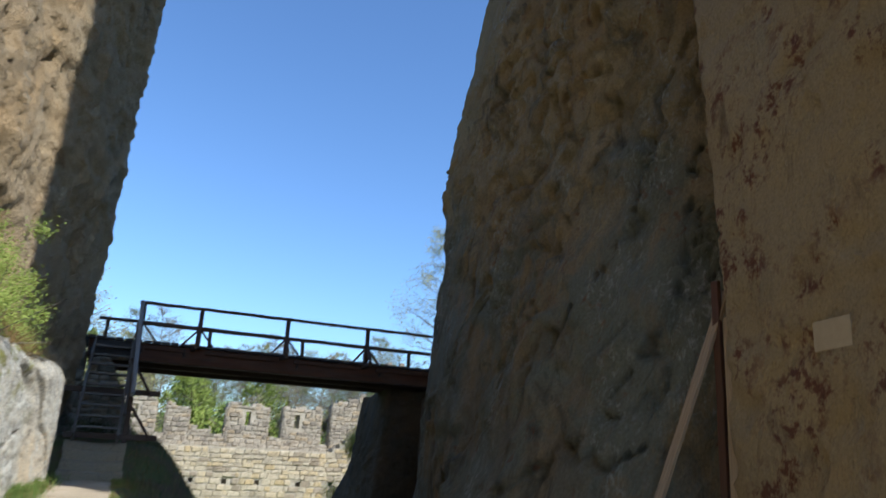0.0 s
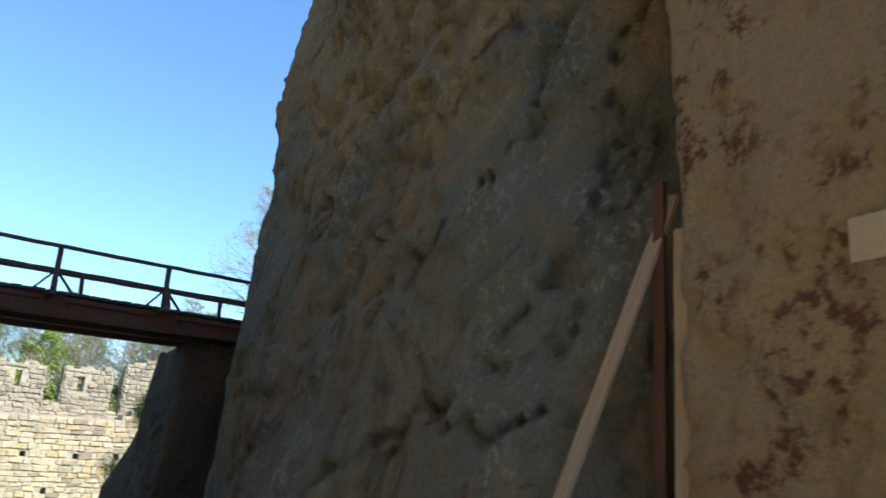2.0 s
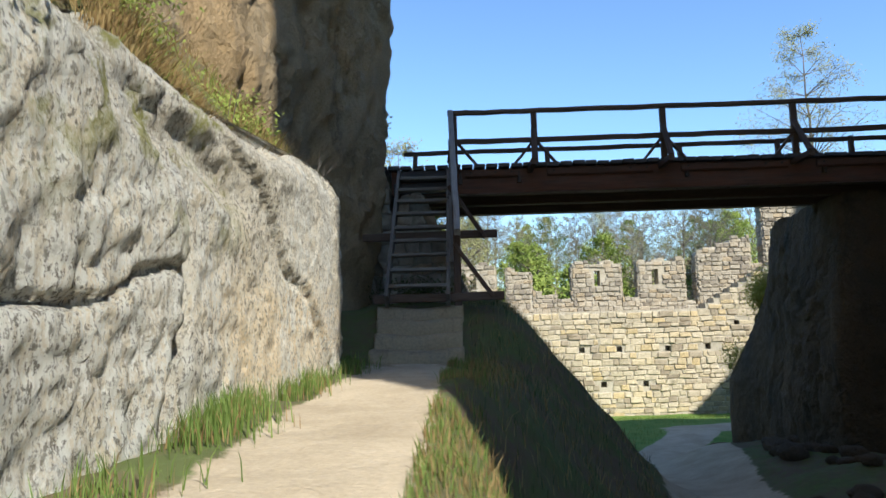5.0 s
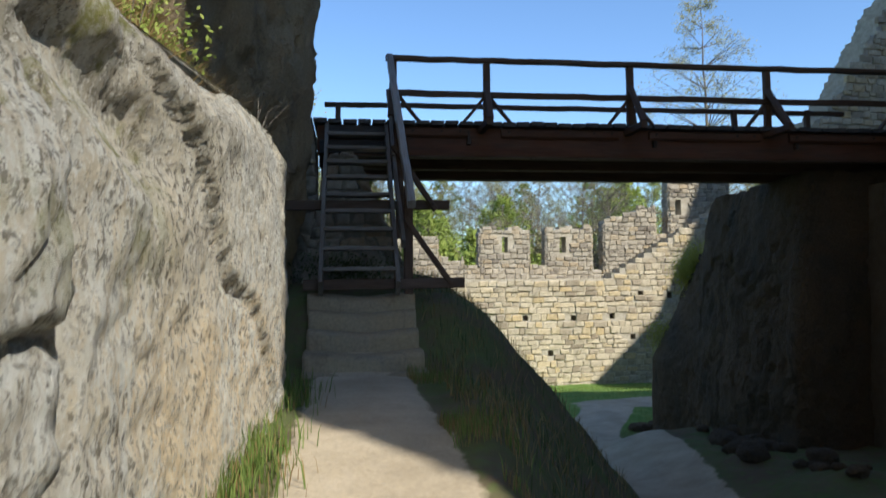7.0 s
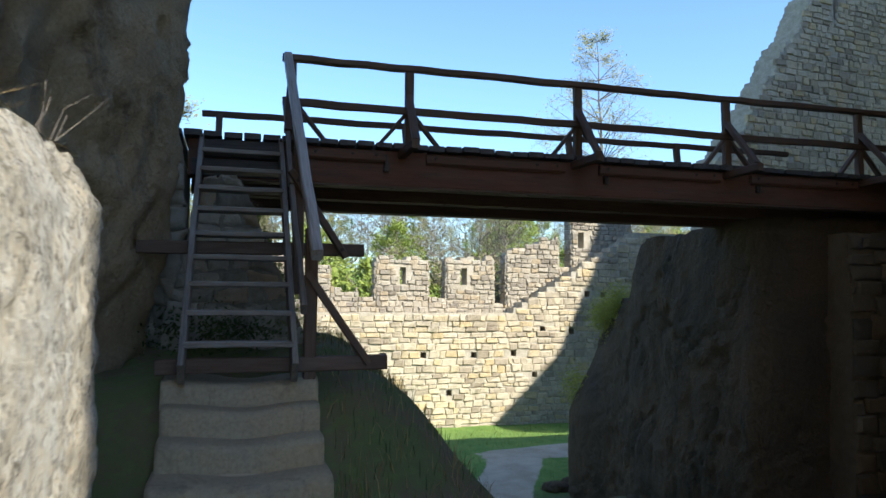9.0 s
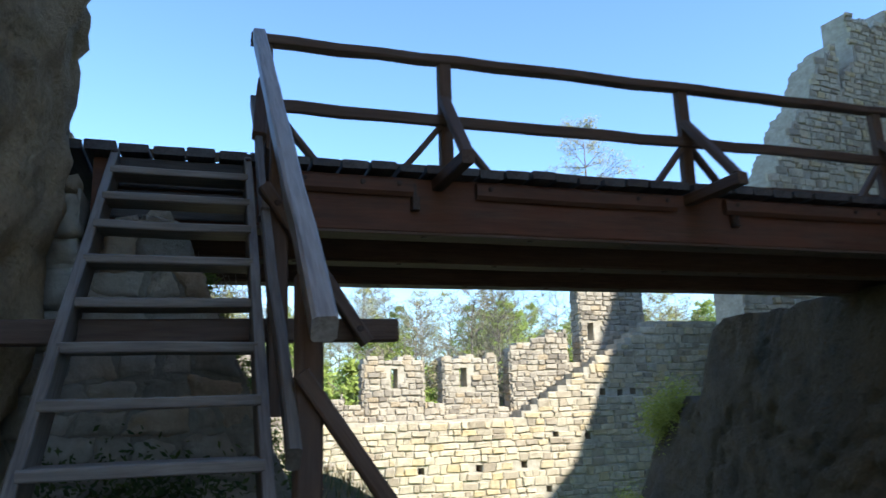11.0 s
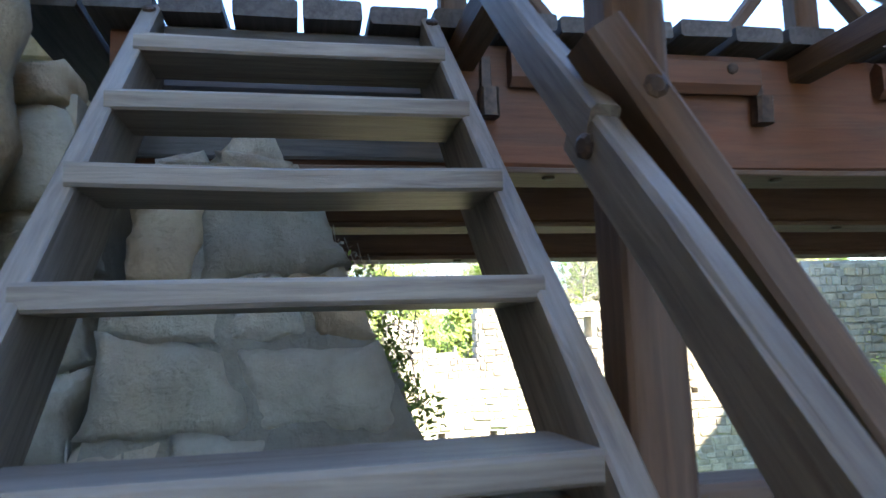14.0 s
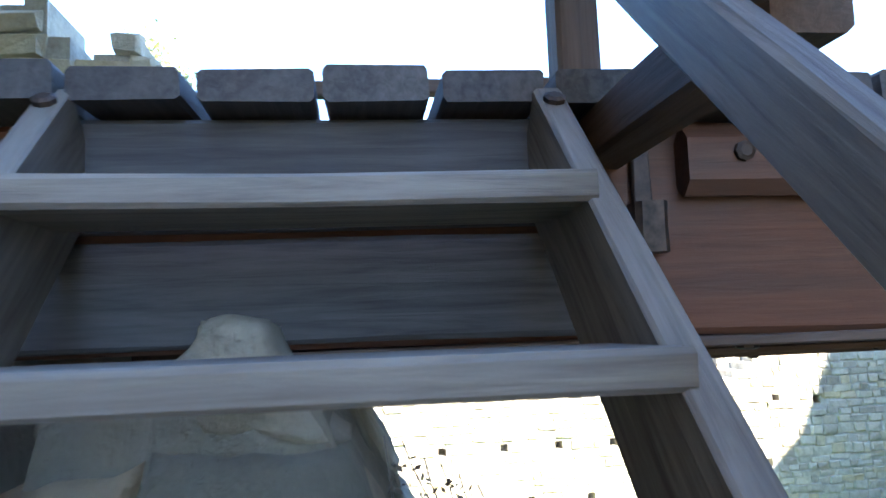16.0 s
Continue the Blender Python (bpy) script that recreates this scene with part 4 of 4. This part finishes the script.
def abutment():
    r = random.Random(21)
    ab = tagged(empty("stone_abutment", (-7.8, 20.0, 1.6)), "rough stone abutment under the bridge end", "abutment", kind="structure")
    loc = Matrix.Translation((7.8, -20.0, -1.6))
    x1 = lambda z: -7.55 - 0.42 * (z - 3.8)
    x0 = lambda z: -8.08 - 0.22 * (3.9 - z)
    y_at = lambda z: 19.22 + 0.05 * (z - 4)
    vs, fs = [], []
    zs = [1.0 + 2.95 * i / 24 for i in range(25)]
    xs = [i / 20 for i in range(21)]
    for z in zs:
        for u in xs:
            x = x0(z) + 0.03 + (x1(z) - 0.04 - x0(z)) * u
            vs.append(tuple(loc @ Vector((x, y_at(z) + 0.012 + 0.02 * fbm((x, 0, z), 5, 4), z))))
    for j in range(24):
        for i in range(20):
            k = j * 21 + i
            fs.append((k, k + 1, k + 22, k + 21))
    back = len(vs)
    for z in (zs[0], zs[-1]):
        for x in (x0(z) + 0.03, x1(z) - 0.02):
            vs.append(tuple(loc @ Vector((x, 21.6, z))))
    a, b, c, d = 0, 20, 24 * 21, 24 * 21 + 20
    fs += [(*range(a, c + 1, 21), back + 2, back), (*range(d, b - 1, -21), back + 1, back + 3), (*range(c, d + 1), back + 3, back + 2)]
    part("mortar", vs, fs, M_ABUT, ab, label="pale grey lime mortar")
    rubble_face(ab, [(1.15, 1.55, 3), (1.55, 1.9, 4), (1.9, 2.22, 3), (2.22, 2.5, 5), (2.5, 2.68, 5), (2.68, 2.86, 4), (2.86, 3.12, 4), (3.12, 3.42, 2), (3.42, 3.60, 3), (3.60, 3.84, 2), (3.84, 3.97, 2)], x0, x1, y_at, r, M_ABUT, loc)
    # stones of the side that faces the gap
    for z, z1 in ((1.2, 1.7), (1.7, 2.1), (2.1, 2.6), (2.6, 3.0), (3.0, 3.4), (3.4, 3.9)):
        y = 19.27
        while y < 21.4:
            w = r.uniform(0.3, 0.55)
            c = (z + z1) / 2
            m = loc @ Matrix.Translation((x1(c) - 0.01, 0, c)) @ Matrix.Rotation(radians(-22.8), 4, "Y") @ Matrix.Rotation(radians(90), 4, "Z")
            h = (z1 - z) * 0.53
            rubble_stone(ab, [(y + 0.01, -h), (y + w - 0.01, -h), (y + w - 0.015, h), (y + 0.012, h)], 0.0, 0.15, r, M_ABUT, m)
            y += w
    rubble_stone(ab, [(-7.89, 3.95), (-7.64, 3.95), (-7.70, 4.06), (-7.83, 4.09)], 19.27, 0.2, r, M_ABUT, loc)
    return ab


abutment()


def side_masonry():
    r = random.Random(41)
    wall = tagged(empty("stone_wall", (-8.9, 19.9, 1.0)), "shaded rough masonry between the cliff and the stair", "wall", kind="structure")
    loc = Matrix.Translation((8.9, -19.9, -1.0))
    v, f = slab(-9.4, -8.27, 19.25, 20.7, 0.9, 4.16)
    part("mortar", [tuple(loc @ Vector(p)) for p in v], f, M_ABUT, wall, label="pale grey lime mortar")
    rows, z = [], 1.0
    while z < 4.1:
        h = r.uniform(0.15, 0.32)
        rows.append((z, min(z + h, 4.22), r.choice((3, 4, 5))))
        z += h
    rubble_face(wall, rows, lambda z: -9.4, lambda z: -8.25 - 0.05 * math.sin(z * 5), lambda z: 19.20 + 0.03 * math.sin(z * 9), r, M_ABUT, loc, 0.006)


side_masonry()


def plain_masonry(name, x0, x1, y, z0, top, depth, mat, label, turn=0.0, seed=1):
    """A rough stone wall with an uneven top."""
    r = random.Random(seed)
    wall = tagged(empty(name, (x0, y, z0)), label, "wall", kind="structure")
    wall.matrix_basis = Matrix.Translation((x0, y, z0)) @ Matrix.Rotation(radians(turn), 4, "Z")
    n = max(2, int((x1 - x0) / 0.2))
    w = (x1 - x0) / n
    # the wall with shade in its colour gets a core of that tone too
    part("core", *slabs(*[(i * w, i * w + w, 0.035, depth, 0, top(x0 + (i + 0.5) * w) - z0 - 0.08) for i in range(n)]), mat if mat == M_SHADEWALL else M_MORTAR, wall)
    items = courses(r, 0, x1 - x0, 0.0, max(top(x0 + i * w) for i in range(n)) - z0, (0.2, 0.36), (0.26, 0.6), lambda cx, cz, a, h: cz + h / 2 < top(x0 + cx) - z0)
    joined_stones("stonework", items, 0.05, 0.16, mat, wall, r)


plain_masonry("retaining_wall", 1.3, 6.8, 19.3, -2.4, lambda x: 3.75 + 0.05 * math.sin(3 * x), 0.9, M_SHADEWALL, "shaded rough masonry below the bridge end", -4, 51)
plain_masonry("ruined_wall", -12.5, -9.15, 25.0, 0.0, lambda x: 6.5 + min(1.0, 0.45 * (-9.15 - x)) + 0.25 * math.sin(7 * x), 1.0, M_STONE, "sunlit broken stone wall behind the bridge", 0, 52)


# ---- planks in the cleft and the notice ----
def loose_plank(a, b, w, d, up, label, mat=M_PLANK):
    vs, fs = timber_mesh((Vector(b) - Vector(a)).length, w, d, 0.006, 0.004)
    ob = part("plank", vs, fs, mat, None, beam_pose(a, b, up))
    tagged(ob, label, "plank", "planks in the cleft")


loose_plank((-1.23, 6.16, 0.25), (-0.32, 5.17, 4.08), 0.17, 0.05, (-1, 0.2, 0), "pale plank leaning across the cleft in the rock")
loose_plank((-0.60, 4.92, 0.2), (-0.56, 4.91, 3.66), 0.15, 0.05, (-1, 0, 0), "pale upright plank standing in the rock cleft")
loose_plank((-0.44, 5.24, 0.2), (-0.42, 5.24, 4.2), 0.12, 0.06, (-1, 0, 0), "darker upright plank standing in the rock cleft", M_BEAM)


def notice():
    vs, fs = timber_mesh(0.50, 0.30, 0.012, 0.004, 0.001)
    m = beam_pose((-1.045, 2.88, 3.17), (-0.96, 3.38, 3.17), (-1, 0.17, 0))
    ob = part("notice", vs, fs, M_NOTICE, None, m)
    tagged(ob, "pale blank rectangular notice fixed to the hewn rock", "sign")


notice()


# ---- plants ----
def blades(name, spots, mat, size, r, label, parent=None, lean=0.5):
    """Tufts of narrow bent blades."""
    vs, fs = [], []
    for x, y, z, k in spots:
        a, h = r.uniform(0, math.tau), size * k * r.uniform(0.5, 1.3)
        w = h * 0.017 + 0.0016
        dx, dy = math.cos(a), math.sin(a)
        b, l = len(vs), r.uniform(0, lean) * h
        la = r.uniform(0, math.tau)
        lx, ly = math.cos(la) * l, math.sin(la) * l
        vs += [(x - dx * w, y - dy * w, z - 0.02), (x + dx * w, y + dy * w, z - 0.02), (x + dx * w * 0.7 + lx * 0.35, y + dy * w * 0.7 + ly * 0.35, z + h * 0.6), (x - dx * w * 0.7 + lx * 0.35, y - dy * w * 0.7 + ly * 0.35, z + h * 0.6), (x + lx, y + ly, z + h)]
        fs += [(b, b + 1, b + 2, b + 3), (b + 3, b + 2, b + 4)]
    return tagged(part(name, vs, fs, mat), label, "grass", kind="stuff")


def leaf_quads(vs, fs, c, spread, n, size, r, flat=1.0):
    for _ in range(n):
        p = Vector((r.gauss(0, 1), r.gauss(0, 1), r.gauss(0, 1) * flat)) * spread + Vector(c)
        a = Vector((r.uniform(-1, 1), r.uniform(-1, 1), r.uniform(-1, 1))).normalized()
        b = a.orthogonal().normalized()
        s = size * r.uniform(0.6, 1.4)
        k = len(vs)
        vs += [tuple(p - a * s), tuple(p + b * s * 0.5), tuple(p + a * s), tuple(p - b * s * 0.5)]
        fs.append((k, k + 1, k + 2, k + 3))


def plants():
    r = random.Random(31)
    # foot of the outcrop and the path's edges
    sp, dry = [], []
    for _ in range(9000):
        y = r.uniform(5.0, 14.6)
        x = -8.42 + abs(r.gauss(0, 0.16)) + 0.25 * (1 - smoothstep(6, 10, y)) * r.random()
        if r.random() < 0.5 + 0.5 * math.sin(y * 3.3):
            (sp if r.random() < 0.75 else dry).append((x, y, ground_z(x, y), 1))
    for _ in range(9000):
        y = r.uniform(4.5, 16)
        x = upper_path(y) + 0.46 + abs(r.gauss(0, 0.26))
        if fbm((x, y, 0), 0.9, 2) > -0.15:
            (sp if r.random() < 0.4 else dry).append((x, y, ground_z(x, y), 0.65))
    blades("grass", sp, M_GRASS, 0.16, r, "green grass along the path and rock foot")
    blades("grass", dry, M_DRY, 0.12, r, "dry yellow grass along the path edge")
    # steep bank down to the lower path
    sp = []
    for _ in range(9000):
        y, x = r.uniform(9, 23), r.uniform(-6.9, -3.4)
        if trodden(x, y) < 0.2:
            sp.append((x, y, ground_z(x, y), 1.0))
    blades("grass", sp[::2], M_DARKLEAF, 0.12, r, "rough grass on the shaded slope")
    blades("grass", sp[1::2], M_DRY, 0.15, r, "dry grass on the shaded slope", lean=1.2)
    sp = []
    for _ in range(14000):
        y, x = r.uniform(27, 40.7), r.uniform(-7, 9)
        if trodden(x, y) < 0.3:
            sp.append((x, y, ground_z(x, y), 1.0))
    blades("grass", sp, M_GRASS, 0.12, r, "short lawn below the castle wall")
    # bank above the outcrop
    sp, dry = [], []
    for _ in range(16000):
        y, x = r.uniform(5, 13.9), -8.56 - abs(r.gauss(0, 0.7)) * r.random()
        if x < -10.2 or fbm((x, y, 7), 0.8, 3) < -0.12:
            continue
        xx = x - 0.06 - 0.12 * smoothstep(9.4, 7.5, y)
        (dry if r.random() < 0.66 else sp).append((xx, y, bank_top(x, y) - 0.04 - 0.2 * smoothstep(-8.86, -8.60, x), 1))
    blades("grass", dry, M_DRY, 0.20, r, "dry hanging grass on the bank top", lean=1.6)
    blades("grass", sp, M_SPRING, 0.17, r, "fresh spring grass on the bank top", lean=1.2)
    # dry grass that hangs over the rim of the outcrop
    sp = []
    for _ in range(4200):
        y = r.uniform(8.2, 13.5)
        if fbm((2, y, 5), 1.3, 3) > -0.2:
            x = -8.62 - abs(r.gauss(0, 0.16))
            sp.append((x, y, bank_top(x, y) - 0.05 - 0.12 * smoothstep(-8.86, -8.60, x), 1))
    blades("grass", sp, M_DRY, 0.11, r, "dry grass over the rim of the outcrop", lean=1.5)
    # leafy shrub on the bank
    for k, (cx, cy, cz, n, sc) in enumerate(((-9.2, 9.5, 3.75, 3000, 0.36), (-9.6, 10.9, 4.1, 1500, 0.3), (-8.95, 8.3, 3.35, 1800, 0.26), (-9.0, 12.0, 3.4, 400, 0.13))):
        vs, fs = [], []
        for _ in range(26):
            c = (cx + r.gauss(0, sc), cy + r.gauss(0, sc * 1.5), cz + r.gauss(0, sc * 0.7))
            leaf_quads(vs, fs, c, 0.10, n * 5 // 52, 0.019, r)
        sh = tagged(empty("shrub", (cx, cy, cz - 0.5)), "low fresh green shrub on the bank", "shrub", "shrubs on the bank")
        loc = Matrix.Translation((-cx, -cy, 0.5 - cz))
        part("foliage", [tuple(loc @ Vector(v)) for v in vs], fs, M_SPRING, sh)
        tv, tf = [], []
        for _ in range(14):
            tube(tv, tf, (0, 0, 0.0), (r.gauss(0, sc * 1.3), r.gauss(0, sc * 1.6), 0.5 + r.gauss(0, sc)), 0.008, 0.003)
        part("branch_work", tv, tf, M_BARK, sh)
    # bare twigs at the outcrop's end
    tv, tf = [], []
    for _ in range(9):
        p = Vector((-8.45, 13.3 + r.gauss(0, 0.12), 3.0))
        d = Vector((r.uniform(0.1, 0.5), r.uniform(-0.2, 0.5), r.uniform(0.1, 0.8)))
        for _ in range(4):
            q = p + d * r.uniform(0.06, 0.14)
            tube(tv, tf, p, q, 0.0022, 0.0015, 4)
            p, d = q, d + Vector((r.gauss(0, 0.25), r.gauss(0, 0.25), r.gauss(0, 0.25)))
    tagged(part("bare_twigs", tv, tf, M_BARK), "bare brown twigs growing from the outcrop", "twigs", kind="stuff")
    # ivy and moss
    vs, fs = [], []
    for _ in range(60):
        z = r.uniform(1.6, 3.6)
        xx = -7.54 - 0.42 * (z - 3.8)
        leaf_quads(vs, fs, (xx + 0.02 + r.gauss(0, 0.02), 19.25 + 0.35 * r.random(), z), 0.035, 60, 0.013, r)
    tv, tf = [], []
    for k in range(7):
        p = Vector((-7.50 + 0.045 * k, 19.5 + r.uniform(0, 0.3), 3.82 - 0.03 * k))
        d = Vector((r.uniform(0.0, 0.5), 0, -1))
        for _ in range(r.randrange(4, 8)):
            q = p + d.normalized() * r.uniform(0.05, 0.09)
            tube(tv, tf, p, q, 0.003, 0.0022, 4)
            leaf_quads(tv, tf, q, 0.012, 5, 0.011, r)
            p, d = q, d + Vector((r.gauss(0, 0.35), r.gauss(0, 0.2), 0))
    tagged(part("hanging_stems", tv, tf, M_BARK), "thin brown stems hanging beside the abutment", "stems", kind="stuff")
    tagged(part("ivy", vs, fs, M_GRASS), "green ivy along the abutment edge", "ivy", kind="stuff")
    vs, fs = [], []
    for _ in range(30):
        leaf_quads(vs, fs, (-7.7 + r.gauss(0, 0.4), 18.9 + r.gauss(0, 0.15), 2.15 + r.gauss(0, 0.12)), 0.1, 40, 0.025, r)
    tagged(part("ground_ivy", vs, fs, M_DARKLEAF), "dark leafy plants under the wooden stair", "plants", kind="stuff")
    for cx, cy, cz, n in ((1.55, 27.35, 2.2, 900), (1.55, 26.7, 2.5, 700), (0.92, 27.75, 0.4, 350)):
        vs, fs = [], []
        leaf_quads(vs, fs, (cx, cy, cz), 0.19, n * 4, 0.03, r, 1.3)
        tagged(part("moss_cushion", vs, fs, M_MOSS), "yellow-green mossy tuft on the rock pier", "moss", kind="stuff")


def tube(vs, fs, a, b, r0, r1, n=5):
    a, b = Vector(a), Vector(b)
    d = (b - a).normalized()
    u = d.orthogonal().normalized()
    w = d.cross(u)
    k = len(vs)
    for p, rr in ((a, r0), (b, r1)):
        for i in range(n):
            t = math.tau * i / n
            vs.append(tuple(p + (u * math.cos(t) + w * math.sin(t)) * rr))
    for i in range(n):
        fs.append((k + i, k + (i + 1) % n, k + n + (i + 1) % n, k + n + i))


def tree(name, height, leaf_mat, leaves, leaf, r, spread=0.32, start=0.3, droop=0.0):
    """A tapered trunk, limbs that fork twice, and leaves near the twigs."""
    tv, tf, lv, lf = [], [], [], []
    p, lean = Vector((0, 0, -0.5)), Vector((r.uniform(-0.05, 0.05), r.uniform(-0.05, 0.05), 1))
    n, pts = 9, []
    for i in range(n):
        q = p + lean * (height + 0.5) / n
        r0 = height * 0.010 * (1 - i / n) + 0.02
        tube(tv, tf, p, q, r0, height * 0.010 * (1 - (i + 1) / n) + 0.02, 6)
        pts.append(q)
        p, lean = q, (lean + Vector((r.gauss(0, 0.05), r.gauss(0, 0.05), 0.1))).normalized()
    for i, q in enumerate(pts):
        k = (i + 1) / n
        if k < start:
            continue
        for _ in range(7):
            a = r.uniform(0, math.tau)
            ln = height * spread * (1.22 - k) * r.uniform(0.6, 1.2)
            d = Vector((math.cos(a), math.sin(a), r.uniform(0.35, 1.0) - droop)).normalized()
            e = q + d * ln
            tube(tv, tf, q, e, height * 0.004 * (1.2 - k) + 0.008, 0.01, 4)
            for _ in range(6):
                s = q.lerp(e, r.uniform(0.35, 1.0))
                d2 = (d + Vector((r.gauss(0, 0.6), r.gauss(0, 0.6), r.gauss(0.1, 0.5) - droop * 1.6))).normalized()
                e2 = s + d2 * ln * r.uniform(0.25, 0.5)
                tube(tv, tf, s, e2, 0.012, 0.005, 3)
                for _ in range(3):
                    s3 = s.lerp(e2, r.uniform(0.3, 1))
                    e3 = s3 + (d2 + Vector((r.gauss(0, 0.7), r.gauss(0, 0.7), r.gauss(0, 0.6) - droop * 2))).normalized() * ln * 0.2
                    tube(tv, tf, s3, e3, 0.007, 0.003, 3)
                    leaf_quads(lv, lf, s3.lerp(e3, 0.7), height * 0.016, leaves, leaf, r)
    ob = empty(name)
    part("trunk", tv, tf, M_BARK, ob)
    part("crown", lv, lf, leaf_mat, ob)
    return ob


plants()


def woodland():
    r = random.Random(77)
    birch = tagged(tree("birch_tree", 14.5, M_BIRCH, 7, 0.085, r, 0.36, 0.2, 0.15), "slender birch tree with thin pale spring foliage", "tree", "birches by the castle")
    birch.matrix_basis = pose(19.0, 60, 8.6)
    copy_thing(birch, pose(-12.2, 42.5, -2.0, 0, 0, 130))
    copy_thing(birch, pose(-10.6, 50.0, -2.0, 0, 0, 30))
    kinds = [
        tagged(tree("woodland_tree", 9, M_SPRING, 5, 0.12, r, 0.46, 0.1), "woodland tree in bright fresh green leaf", "tree", "woodland behind the wall"),
        tagged(tree("woodland_tree", 12, M_BUD, 2, 0.07, r, 0.42, 0.2), "nearly bare woodland tree with brown buds", "tree", "woodland behind the wall"),
        tagged(tree("woodland_tree", 12, M_BIRCH, 4, 0.075, r, 0.42, 0.2), "woodland tree with sparse yellow-green leaves", "tree", "woodland behind the wall"),
        tagged(tree("woodland_tree", 10, M_GRASS, 5, 0.11, r, 0.42, 0.1), "darker green woodland tree on the hillside", "tree", "woodland behind the wall"),
    ]
    bush = tagged(tree("woodland_shrub", 4.6, M_SPRING, 5, 0.10, r, 0.55, 0.1), "fresh green shrub at the wood's edge", "shrub", "shrubs behind the wall")
    bush.matrix_basis = pose(-3, 46, -2.9)
    bare = tagged(tree("woodland_shrub", 5.2, M_BUD, 2, 0.06, r, 0.5, 0.1), "bare twiggy shrub at the wood's edge", "shrub", "shrubs behind the wall")
    bare.matrix_basis = pose(2, 47, -2.9)
    for i in range(44):
        x, y = -16 + 40 * (i + r.random()) / 44, r.uniform(45, 56)
        s = r.uniform(0.8, 1.5)
        ob = copy_thing(r.choice((bush, bush, bare)), pose(x, y, ground_z(x, y) - 0.1, 0, 0, r.uniform(0, 360)))
        ob.scale = (s, s, s)
    placed = 0
    for row, (y0, y1, n) in enumerate(((50, 58, 16), (58, 70, 28), (70, 90, 44), (90, 120, 60))):
        for i in range(n):
            x = -26 - row * 6 + (58 + row * 14) * (i + r.random()) / n
            y = r.uniform(y0, y1)
            k = r.choice((0, 0, 1, 1, 1, 2, 2, 2, 3))
            s = r.uniform(0.62, 0.95)
            m = pose(x, y, ground_z(x, y) - 0.2, 0, 0, r.uniform(0, 360))
            if placed < 4:
                ob = kinds[placed]
                ob.matrix_basis = m
            else:
                ob = copy_thing(kinds[k], m)
                ob.scale = (s, s, s)
            placed += 1


woodland()


# ---- rubble at the foot of the rocks ----
def rubble():
    r = random.Random(9)
    kinds = []
    for _ in range(6):
        bm = bmesh.new()
        bmesh.ops.create_icosphere(bm, subdivisions=3, radius=0.5)
        o = Vector((r.uniform(0, 60), 4, 9))
        for v in bm.verts:
            d = fbm(v.co + o, 1.3, 3) * 0.32 + fbm(v.co + o, 4.0, 3) * 0.06
            v.co *= 1 + d
            v.co.z = max(v.co.z, -0.3) * 0.8
        me = bpy.data.meshes.new("boulder")
        bm.to_mesh(me)
        bm.free()
        # boulders take the pier's colour, shade included
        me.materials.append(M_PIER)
        me.polygons.foreach_set("use_smooth", [True] * len(me.polygons))
        kinds.append(me)
    for i in range(46):
        y = r.uniform(12.5, 28.5)
        x = -1.95 - 0.05 * max(0, 16 - y) + r.gauss(0, 0.4) if y < 17 else -0.55 + 0.17 * (y - 20) + r.gauss(0, 0.3)
        s = r.uniform(0.15, 0.55) * (1.3 if y > 19 else 0.9)
        ob = new("boulder", kinds[r.randrange(6)])
        ob.matrix_basis = Matrix.LocRotScale((x, y, ground_z(x, y) + 0.12 * s), Euler((r.uniform(-0.2, 0.2), r.uniform(-0.2, 0.2), r.uniform(0, 6))), (s, s * r.uniform(0.7, 1.2), s * r.uniform(0.6, 0.9)))
        tagged(ob, "shaded broken sandstone boulder beside the lower path", "boulder", "rubble by the path")


rubble()
